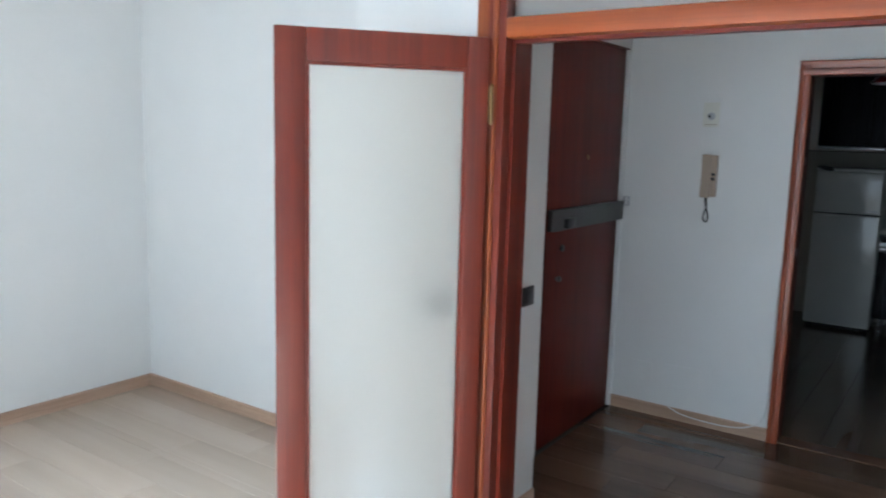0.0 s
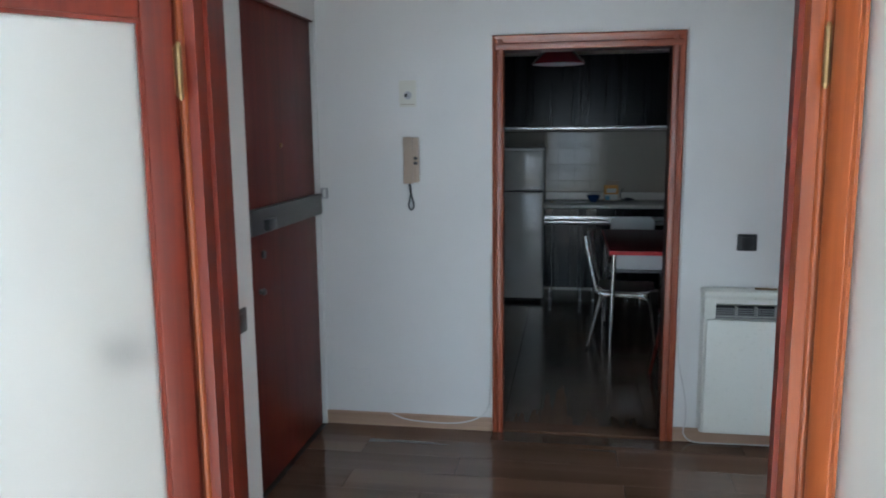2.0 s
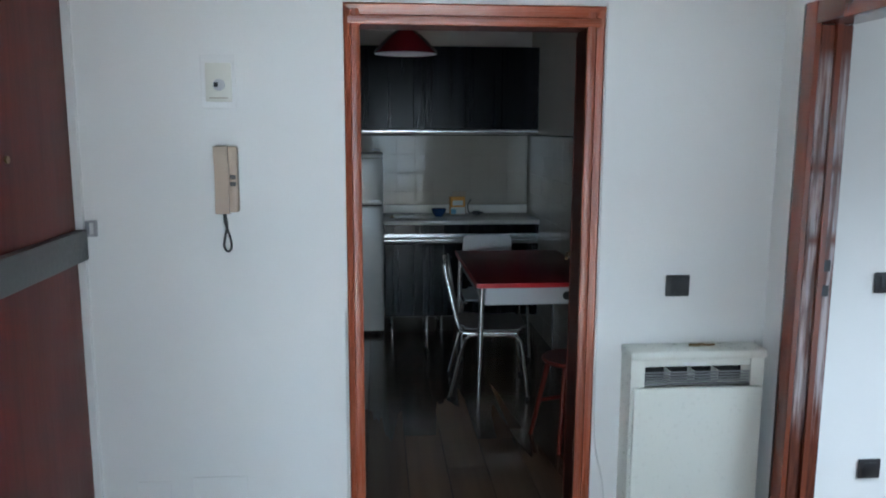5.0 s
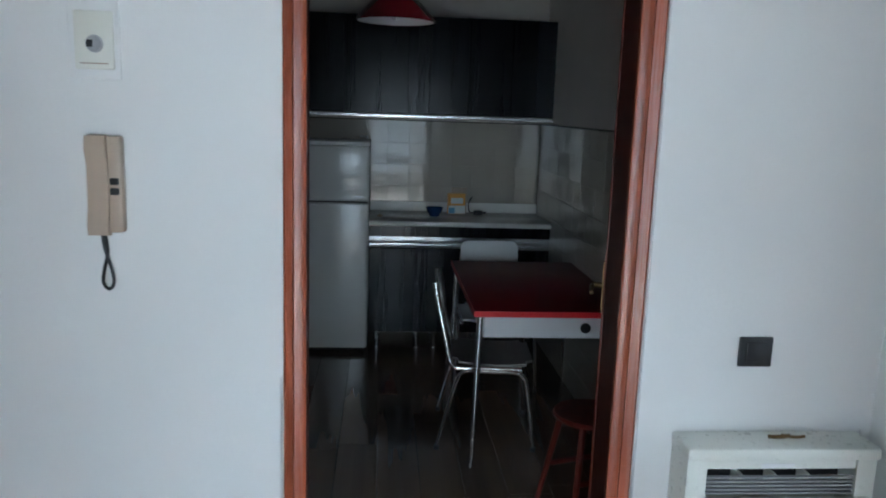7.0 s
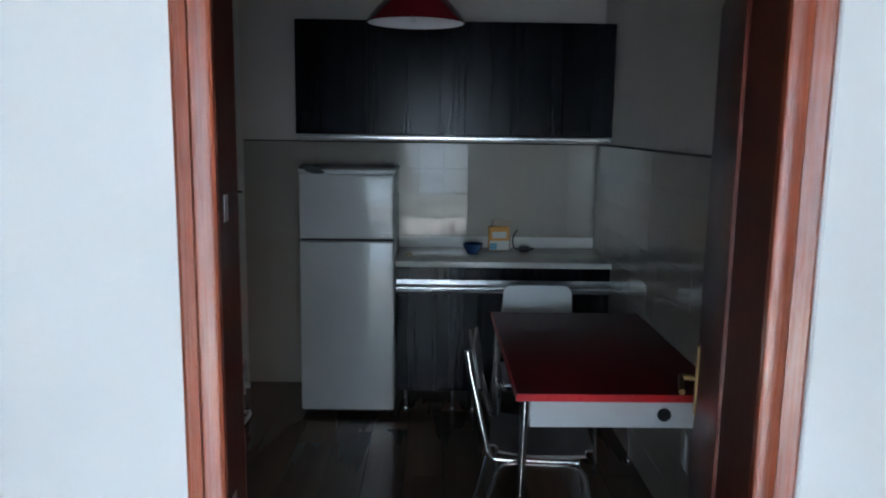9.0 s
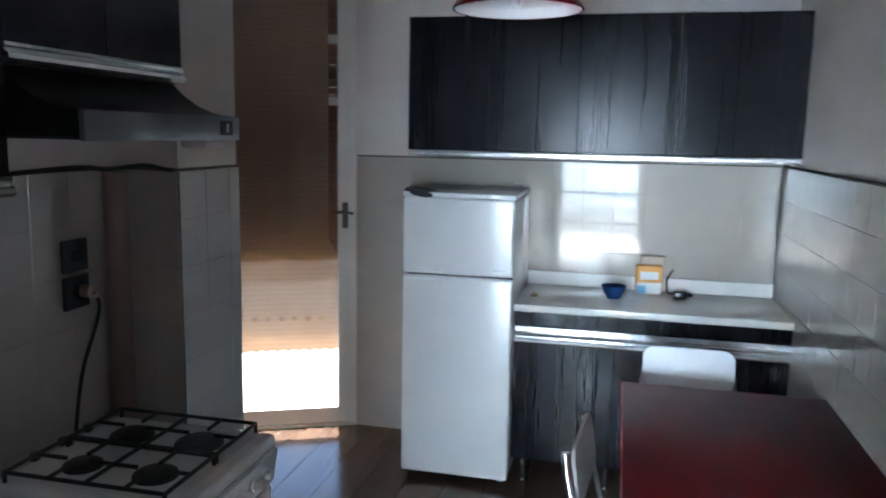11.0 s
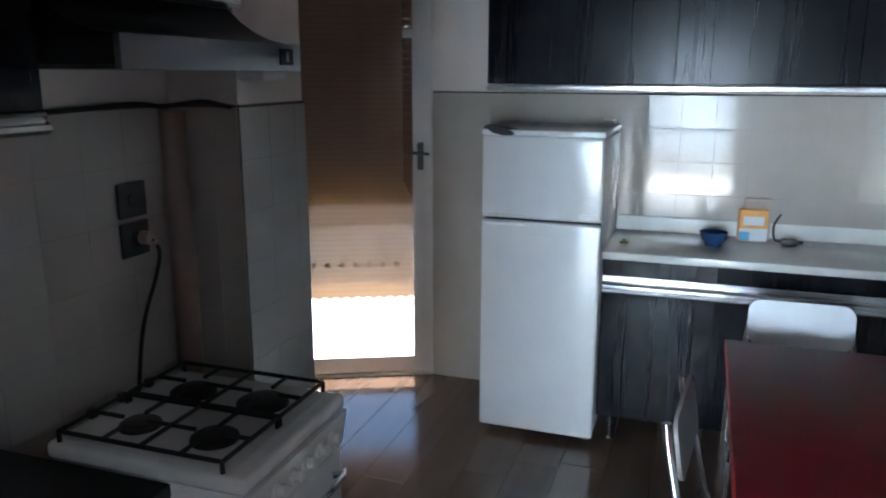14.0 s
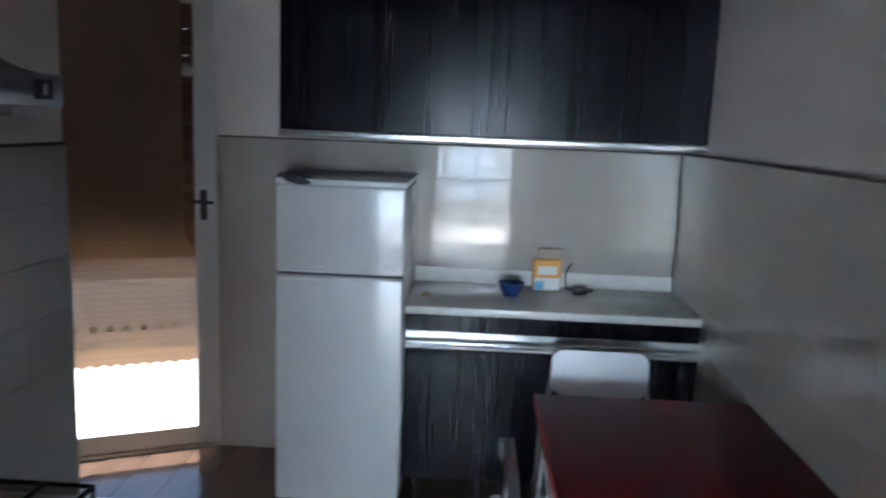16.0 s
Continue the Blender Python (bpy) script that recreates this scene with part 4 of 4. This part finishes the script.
link = mesh(tube(bmesh.new(), [(0.007 * math.cos(k * 0.7854), 0, 0.011 * math.sin(k * 0.7854)) for k in range(9)], 0.0022, 6, 2), "chain_link", M_IRON)
for i in range(27):
    o = new("chain_link", link)
    o.parent, o.matrix_basis = lamp, pose(0, 0, 0.232 + i * 0.0182, 0, 0, 90 * (i % 2))
part("ceiling_rose", lathe(bmesh.new(), [(0.05, H - 2.055), (0.045, H - 2.08), (0.001, H - 2.085)], 24), M_REDLAMP, lamp)
part("socket", cyl(bmesh.new(), (0, 0, 0.085), (0, 0, 0.123), 0.018), M_WHITE, lamp)
part("bulb", tube(tube(bmesh.new(), [(-0.011, 0, 0.09), (-0.011, 0, 0.03), (-0.008, 0, 0.012), (0.008, 0, 0.012), (0.011, 0, 0.03), (0.011, 0, 0.09)], 0.007, 10),
                  [(0, -0.012, 0.09), (0, -0.012, 0.03), (0, -0.008, 0.014), (0, 0.008, 0.014), (0, 0.012, 0.03), (0, 0.012, 0.09)], 0.007, 10), M_BULB, lamp, "white compact bulb")

# ---- kitchen: table and chairs ----
table = thing("kitchen_table", "red laminate kitchen table with chrome legs and a drawer", "table", 0.487, 1.405, 0)
TW, TL = 0.735, 1.175
part("tabletop", box(bmesh.new(), 0.004, TW - 0.004, 0.004, TL - 0.004, 0.727, 0.756, 0.003, 2), M_REDTOP, table)
part("edging", boxes((0, TW, 0, 0.004, 0.728, 0.7545), (0, TW, TL - 0.004, TL, 0.728, 0.7545), (0, 0.004, 0.004, TL - 0.004, 0.728, 0.7545), (TW - 0.004, TW, 0.004, TL - 0.004, 0.728, 0.7545)), M_REDEDGE, table, "bright red edging")
part("apron", boxes((0.05, 0.065, 0.06, TL - 0.06, 0.625, 0.727), (TW - 0.065, TW - 0.05, 0.06, TL - 0.06, 0.625, 0.727), (0.065, TW - 0.065, TL - 0.075, TL - 0.06, 0.625, 0.727)), M_CHAIRW, table)
drawer = part("drawer", box(bmesh.new(), 0.052, TW - 0.07, 0.022, 0.062, 0.626, 0.725, 0.003), M_CHAIRW, table, "white drawer front")
part("knob", lathe(bmesh.new(), [(0.024, 0.0), (0.024, 0.006), (0.018, 0.014), (0.001, 0.016)], 24), M_IRON, drawer, "dark round knob").matrix_basis = pose(0.52, 0.022, 0.676, 90, 0, 0)
for x, y in ((0.035, 0.03), (TW - 0.035, 0.03), (0.035, TL - 0.03), (TW - 0.035, TL - 0.03)):
    dx, dy = (-0.018 if x < 0.3 else 0.018), (-0.012 if y < 0.5 else 0.012)
    bm = cyl(bmesh.new(), (x, y, 0.727), (x + dx, y + dy, 0.0), 0.016, 0.011, 20)
    part("leg", bm, M_CHROMETUBE, table, "chrome tube leg")

CHAIR_GROUP = "chrome tube chairs at the table"
chair = thing("kitchen_chair", "chrome tube chair with grey-brown seat and backrest", "chair", 0.377, 1.865, 0, -5, CHAIR_GROUP)
# faces +x; the backrest stands at the origin
for s in (-1, 1):
    yw = s * 0.205
    part("back_tube", tube(bmesh.new(), [(-0.030, yw * 0.80, 0.815), (-0.018, yw * 0.84, 0.74), (0.020, yw * 0.95, 0.58), (0.052, yw, 0.445), (0.075, yw, 0.412), (0.115, yw, 0.403), (0.40, yw, 0.403)], 0.0125, 12, 5), M_CHROMETUBE, chair)
    part("leg_frame", tube(bmesh.new(), [(0.0, s * 0.247, 0.008), (0.040, s * 0.240, 0.17), (0.080, s * 0.234, 0.32), (0.105, s * 0.230, 0.380), (0.145, s * 0.228, 0.396), (0.28, s * 0.228, 0.397), (0.365, s * 0.228, 0.396),
                                         (0.412, s * 0.230, 0.375), (0.432, s * 0.232, 0.31), (0.475, s * 0.240, 0.008)], 0.010, 10, 5), M_CHROMETUBE, chair)
    for x in (0.0, 0.475):
        part("rubber_foot", cyl(bmesh.new(), (x, s * (0.247 if x == 0 else 0.240), 0), (x, s * (0.247 if x == 0 else 0.240), 0.022), 0.013), M_RUBBER, chair)
seat = prism(bmesh.new(), [(0.06 + 0.40 * k / 12, 0.424 + 0.016 * (k / 12 - 0.55) ** 2 * 4) for k in range(13)] + [(0.46 - 0.40 * k / 12, 0.413 + 0.016 * (0.45 - k / 12) ** 2 * 4) for k in range(13)], "y", -0.2, 0.2)
corners = [e for e in seat.edges if (e.verts[0].co.x < 0.07 and e.verts[1].co.x < 0.07 or e.verts[0].co.x > 0.45 and e.verts[1].co.x > 0.45) and abs(e.verts[0].co.y - e.verts[1].co.y) < 0.01]
bmesh.ops.bevel(seat, geom=corners, offset=0.05, segments=5, affect="EDGES")
part("seat", seat, M_CHAIRD, chair, "grey-brown laminate seat")


def rounded_panel(w, h, th, r=0.045, n=6, bend=0.02):
    pts = []
    for cx, cz, a0 in ((w / 2 - r, h / 2 - r, 0), (-w / 2 + r, h / 2 - r, 90), (-w / 2 + r, -h / 2 + r, 180), (w / 2 - r, -h / 2 + r, 270)):
        for k in range(n + 1):
            a = radians(a0 + 90 * k / n)
            pts.append((cx + r * math.cos(a), cz + r * math.sin(a)))
    return prism(bmesh.new(), pts, "x", -th / 2, th / 2)


bp = part("backrest", rounded_panel(0.365, 0.17, 0.010), M_CHAIRD, chair, "grey-brown rounded backrest")
bp.matrix_basis = pose(0.004, 0, 0.745, 0, -9, 0)
far_chair = copy_thing(chair, pose(0.755, 2.86, 0, 0, 0, -90))
tagged(far_chair, "chrome tube chair with pale seat at the table end", "chair")
for o in far_chair.children:
    if o.name.split(".")[0] in ("seat", "backrest"):
        o.data = o.data.copy()
        o.data.materials[0] = M_CHAIRW
        tagged(o, "pale grey-white laminate panel")

stool = thing("wooden_stool", "small brown wooden stool by the table", "stool", 0.925, 0.985, 0, 17)
part("seat", lathe(bmesh.new(), [(0.001, 0.425), (0.12, 0.425), (0.145, 0.432), (0.150, 0.442), (0.145, 0.452), (0.001, 0.455)], 40), M_ENTRY, stool)
for i in range(4):
    a = math.pi / 4 + i * math.pi / 2
    c, s = math.cos(a), math.sin(a)
    part("leg", cyl(bmesh.new(), (0.115 * c, 0.115 * s, 0.427), (0.205 * c, 0.205 * s, 0.0), 0.015, 0.011, 14), M_ENTRY, stool)
for y in (-0.104, 0.104):
    part("stretcher", box(bmesh.new(), -0.112, 0.112, y - 0.008, y + 0.008, 0.19, 0.21, 0.003), M_ENTRY, stool)

# ---- kitchen: stove ----
stove = thing("gas_stove", "white gas cooker with black pan supports", "stove", -0.730, 1.322, 0)
SX, SY = 0.247, 0.230
part("body", box(bmesh.new(), -SX, SX - 0.02, -SY, SY, 0.03, 0.80, 0.008, 2), M_WHITE, stove)
part("hob", box(bmesh.new(), -SX - 0.01, SX + 0.015, -SY - 0.006, SY + 0.006, 0.800, 0.842, 0.014, 3), M_WHITE, stove)
part("control_panel", prism(bmesh.new(), [(SX - 0.021, 0.70), (SX + 0.004, 0.70), (SX + 0.022, 0.80), (SX - 0.021, 0.80)], "y", -SY, SY), M_WHITE, stove)
for i in range(6):
    k = part("knob", lathe(bmesh.new(), [(0.020, 0.0), (0.019, 0.012), (0.014, 0.014), (0.013, 0.030), (0.001, 0.031)], 20), M_WHITE, stove, "white control knob")
    k.matrix_basis = pose(SX + 0.012, -SY + 0.05 + i * 0.066, 0.752, 0, 80, 0)
odoor = part("oven_door", box(bmesh.new(), SX - 0.019, SX + 0.004, -SY + 0.006, SY - 0.006, 0.16, 0.69, 0.006, 2), M_WHITE, stove)
part("window", boxes((SX + 0.002, SX + 0.0065, -SY + 0.07, SY - 0.07, 0.28, 0.56)), M_BLACK, odoor, "dark oven glass")
part("handle", tube(bmesh.new(), [(SX + 0.002, -SY + 0.06, 0.635), (SX + 0.035, -SY + 0.06, 0.64), (SX + 0.035, SY - 0.06, 0.64), (SX + 0.002, SY - 0.06, 0.635)], 0.009, 10, 3), M_CHROMETUBE, odoor)
part("hob_tray", boxes((-SX + 0.02, SX - 0.03, -SY + 0.02, SY - 0.02, 0.8405, 0.844)), M_WHITE, stove)
for i, (x, y) in enumerate(((-0.105, -0.10), (-0.105, 0.10), (0.10, -0.10), (0.10, 0.10))):
    r = (0.038, 0.048, 0.044, 0.054)[i]
    burner = part("burner", lathe(bmesh.new(), [(r + 0.012, 0.844), (r + 0.010, 0.852), (r, 0.856), (r, 0.858), (r - 0.006, 0.861), (0.001, 0.861)], 32), M_IRON, stove, "black burner cap")
    burner.location = (x, y, 0)
for s in (-1, 1):
    y0, y1 = sorted((s * 0.006, s * (SY - 0.008)))
    g = bmesh.new()
    zz = 0.868
    r_ = 0.0055
    tube(g, [(-0.225, y0, zz), (0.205, y0, zz)], r_, 8, 1), tube(g, [(-0.225, y1, zz), (0.205, y1, zz)], r_, 8, 1)
    tube(g, [(-0.225, y0, zz), (-0.225, y1, zz)], r_, 8, 1), tube(g, [(0.205, y0, zz), (0.205, y1, zz)], r_, 8, 1), tube(g, [(-0.005, y0, zz), (-0.005, y1, zz)], r_, 8, 1)
    ym = (y0 + y1) / 2
    for xa, xb in ((-0.225, -0.14), (-0.005, -0.07), (-0.005, 0.06), (0.205, 0.14)):
        tube(g, [(xa, ym, zz), (xb, ym, zz)], r_, 8, 1)
    for xc in (-0.105, 0.10):
        tube(g, [(xc, y0, zz), (xc, ym - 0.035, zz)], r_, 8, 1), tube(g, [(xc, y1, zz), (xc, ym + 0.035, zz)], r_, 8, 1)
    for x in (-0.225, 0.205):
        for y in (y0, y1):
            tube(g, [(x, y, zz), (x, y, 0.842)], r_, 8, 1)
    part("pan_support", g, M_IRON, stove, "black enamelled wire pan support")
for x in (-0.2, 0.19):
    for y in (-0.18, 0.18):
        part("foot", cyl(bmesh.new(), (x, y, 0), (x, y, 0.032), 0.016), M_RUBBER, stove)
for y in (-0.10, 0.0, 0.10):
    part("lid_hinge", box(bmesh.new(), -SX - 0.008, -SX + 0.012, y - 0.012, y + 0.012, 0.842, 0.866, 0.004), M_BLACK, stove)

# ---- kitchen: low cabinet between the doorway and the stove ----
low_unit = thing("base_cabinet", "low black cabinet with a dark top beside the cooker", "cabinet", KW + 0.011, 0.46, 0, 0, "kitchen base cabinets")
LD, LW = 0.516, 0.604
part("body", boxes((0, LD - 0.040, 0.0005, LW - 0.0005, 0.08, 0.785)), M_BLACKWOOD, low_unit)
part("top", box(bmesh.new(), 0, LD, 0, LW, 0.787, 0.820, 0.005, 2), M_IRON, low_unit, "dark worn top")
for y0, y1 in ((0.002, LW / 2 - 0.0015), (LW / 2 + 0.0015, LW - 0.002)):
    d = part("door", box(bmesh.new(), LD - 0.0395, LD - 0.020, y0, y1, 0.085, 0.782, 0.002), M_BLACKWOOD, low_unit)
    part("handle", box(bmesh.new(), LD - 0.0205, LD - 0.008, y0 + 0.09, y1 - 0.09, 0.735, 0.750, 0.003), M_CHROME, d)
part("plinth", boxes((0, LD - 0.080, 0.01, LW - 0.01, 0, 0.0795)), M_BLACK, low_unit)

# ---- kitchen: hood and the cabinets on the left wall ----
hx = KW


def left_unit(y0, y1, zb, label):
    t = thing("wall_cabinet", label, "cabinet", hx, y0, 0, 0, "kitchen wall cabinets")
    w = y1 - y0
    part("body", boxes((0.0, 0.315, 0.0005, w - 0.0005, zb, 2.42)), M_BLACKWOOD, t)
    part("door", box(bmesh.new(), 0.3155, 0.333, 0.0015, w / 2 - 0.0015, zb + 0.002, 2.419, 0.0015), M_BLACKWOOD, t)
    part("door", box(bmesh.new(), 0.3155, 0.333, w / 2 + 0.0015, w - 0.0015, zb + 0.002, 2.419, 0.0015), M_BLACKWOOD, t)
    pr = prism(bmesh.new(), [(0.30, zb), (0.337, zb), (0.340, zb - 0.008), (0.335, zb - 0.016), (0.346, zb - 0.024), (0.348, zb - 0.034), (0.340, zb - 0.042), (0.30, zb - 0.042)], "y", 0.0008, w - 0.0008)
    part("light_rail", pr, M_CHROME, t, "polished aluminium rail under the doors")
    return t


left_unit(1.035, 1.705, 1.862, "black ash wall cabinet above the cooker hood")
left_unit(0.28, 1.035, 1.580, "black ash wall cabinet near the doorway")
hood = thing("cooker_hood", "grey metal cooker hood with a curved canopy", "cooker hood", hx, 1.05, 0)
HWY = 0.655
curve = [(0.0, 1.817), (0.30, 1.817)]
curve += [(0.30 + 0.205 * t - 0.0, 1.817 - 0.092 * (1 - (1 - t) ** 2.2)) for t in (0.2, 0.4, 0.6, 0.8, 1.0)]
part("canopy", prism(bmesh.new(), curve + [(0.505, 1.715), (0.0, 1.715)], "y", 0.0, HWY), M_HOOD, hood)
fp = part("front_panel", box(bmesh.new(), 0.495, 0.512, -0.002, HWY + 0.002, 1.658, 1.724, 0.003, 2), M_HOODFRONT, hood)
part("base", boxes((0.0, 0.495, 0.0, HWY, 1.668, 1.7148)), M_HOOD, hood)
part("filter", boxes((0.06, 0.46, 0.05, HWY - 0.05, 1.660, 1.668)), M_DARKMETAL, hood)
part("switch", boxes((0.5115, 0.516, HWY - 0.105, HWY - 0.045, 1.672, 1.712)), M_BLACK, fp)
part("switch_lever", boxes((0.515, 0.519, HWY - 0.079, HWY - 0.071, 1.680, 1.704)), M_WHITE, fp)
part("lamp_cover", box(bmesh.new(), 0.40, 0.48, HWY - 0.13, HWY - 0.02, 1.634, 1.661, 0.010, 3), M_LAMPIN, hood)

solo("ledge_cable", tube(bmesh.new(), [(hx + 0.02, 0.30, 1.560), (hx + 0.02, 1.2, 1.557), (hx + 0.022, 1.62, 1.568), (hx + 0.025, 1.76, 1.558), (-1.02, 1.79, 1.572), (-0.95, 1.79, 1.562), (-0.925, 1.80, 1.558)], 0.007, 8, 5),
     M_RUBBER, "dark cable lying along the tile ledge", "cable")
solo("corner_pipe", cyl(bmesh.new(), (KW + 0.050, 1.764, 0.0), (KW + 0.050, 1.764, 1.546), 0.038, seg=28), M_PIPE, "wide brown painted pipe in the kitchen corner", "pipe")
sock = thing("wall_sockets", "two black wall sockets above the cooker", "socket", KW + 0.010, 1.605, 1.25, 90)
for z in (0.056, -0.056):
    pl = part("plate", box(bmesh.new(), -0.055, 0.055, -0.012, 0, z - 0.050, z + 0.050, 0.005, 2), M_BLACK, sock)
    part("well", cyl(bmesh.new(), (0, -0.0145, z), (0, -0.011, z), 0.021), M_RUBBER, pl)
cable = thing("cooker_lead", "black cooker lead plugged into the wall", "cable", 0, 0, 0)
part("plug", cyl(cyl(bmesh.new(), (KW + 0.02, 1.625, 1.195), (KW + 0.055, 1.625, 1.195), 0.019), (KW + 0.045, 1.625, 1.195), (KW + 0.058, 1.640, 1.175), 0.010), M_BEIGE, cable)
part("lead", tube(bmesh.new(), [(KW + 0.055, 1.628, 1.192), (KW + 0.06, 1.65, 1.15), (KW + 0.05, 1.64, 1.08), (KW + 0.045, 1.59, 0.98), (KW + 0.05, 1.55, 0.88), (KW + 0.04, 1.53, 0.70), (KW + 0.03, 1.5, 0.4)], 0.006), M_RUBBER, cable)
solo("wall_pipe", tube(bmesh.new(), [(-0.045, 3.675, 0.98), (-0.045, 3.675, 1.40), (-0.05, 3.672, 1.43), (-0.10, 3.67, 1.438)], 0.006), M_STEEL, "thin pipe beside the fridge", "pipe")

# ---- tiles on the kitchen walls ----
TS, TH = 0.1555, 1.555
tile_me = mesh(box(bmesh.new(), 0.0004, TS - 0.0004, -0.008, 0.0, 0.0004, TS - 0.0004, 0.0012), "tile", M_TILE)
rnd = random.Random(7)


def tile_wall(parent, name, m, length, z0=0.0, bedding=0.0):
    """Tiles over a wall's foot; m: x along the wall, -y into the room."""
    bed = structure(name, boxes((0, length, -0.0086 - bedding, -0.0005, z0, TH)), M_GROUT, "grout bed behind cream wall tiles", "tile bed")
    bed.matrix_basis = m
    part("ledge_grime", box(bmesh.new(), 0.0, length, -0.0112 - bedding, -0.0007, TH + 0.0002, TH + 0.009, 0.003), M_LEDGE, bed, "dark grimy mortar ledge over the tiles")
    zz = TH
    while zz - TS > z0 - 0.001:
        x = 0.0
        while x < length - 0.02:
            w = min(TS, length - x)
            o = new("tile", tile_me)
            o.parent = bed
            tilt = pose(0, 0, 0, rnd.gauss(0, 0.08), 0, rnd.gauss(0, 0.08))
            o.matrix_basis = Matrix.Translation((x, -0.002 - bedding + rnd.uniform(-0.0006, 0.0003), zz - TS)) @ tilt @ Matrix.Diagonal((w / TS, 1, 1, 1))
            x += TS
        zz -= TS
    return bed


tile_wall(wall_kn, "tile_bed_north", pose(-0.985, KN, 0), KE + 0.985 - 0.024)
tile_wall(wall_ke, "tile_bed_east", pose(KE, KN - 0.001, 0, 0, 0, -90), 3.42, 0.0, 0.012)
tile_wall(wall_kw, "tile_bed_west", pose(KW, 0.20, 0, 0, 0, 90), 1.615 - 0.01, 0.60)
tile_wall(wall_kp, "tile_bed_pillar", pose(KW, 1.815, 0), 0.24)
tile_wall(wall_kp, "tile_bed_pillar_side", pose(-0.915, 1.807, 0, 0, 0, 90), 0.383)

# ---- floor boards ----
def boards(x0, x1, y0, y1, along_x, mat, name="plank", w=0.192, ln=1.25, seed=3, top=0.0):
    r = random.Random(seed)
    meshes = {}
    across0, across1, a0, a1 = (y0, y1, x0, x1) if along_x else (x0, x1, y0, y1)
    v = across0
    while v < across1 - 0.004:
        wv = min(w, across1 - v)
        u = a0 - r.uniform(0, ln)
        while u < a1 - 0.004:
            s, e = max(u, a0), min(u + ln, a1)
            u += ln
            if e - s < 0.004:
                continue
            key = (round(e - s, 3), round(wv, 3))
            if key not in meshes:
                L, W = e - s, wv
                bm = box(bmesh.new(), *((0.0006, L - 0.0006, 0.0006, W - 0.0006) if along_x else (0.0006, W - 0.0006, 0.0006, L - 0.0006)), -0.008, 0.0, 0.0012)
                meshes[key] = mesh(bm, name, mat)
            o = new(name, meshes[key])
            o.parent = floor
            o.location = (s, v, top) if along_x else (v, s, top)
        v += wv


boards(-3.55, 2.70, -5.6, -2.09, True, M_LIVFLOOR, "plank", seed=5)
boards(-3.55, -1.30, -2.09, -1.52, True, M_LIVFLOOR, "plank", seed=8)
boards(-1.08, 1.42, -2.09, 0.005, True, M_FLOOR, "plank", seed=6)
boards(1.53, 3.28, -1.88, 0.0, True, M_FLOOR, "plank", seed=9)
boards(1.42, 1.53, -1.03, -0.235, True, M_FLOOR, "plank", seed=10)
boards(-1.66, KE, 0.125, KN - 0.002, False, M_FLOORY, "plank", seed=4)
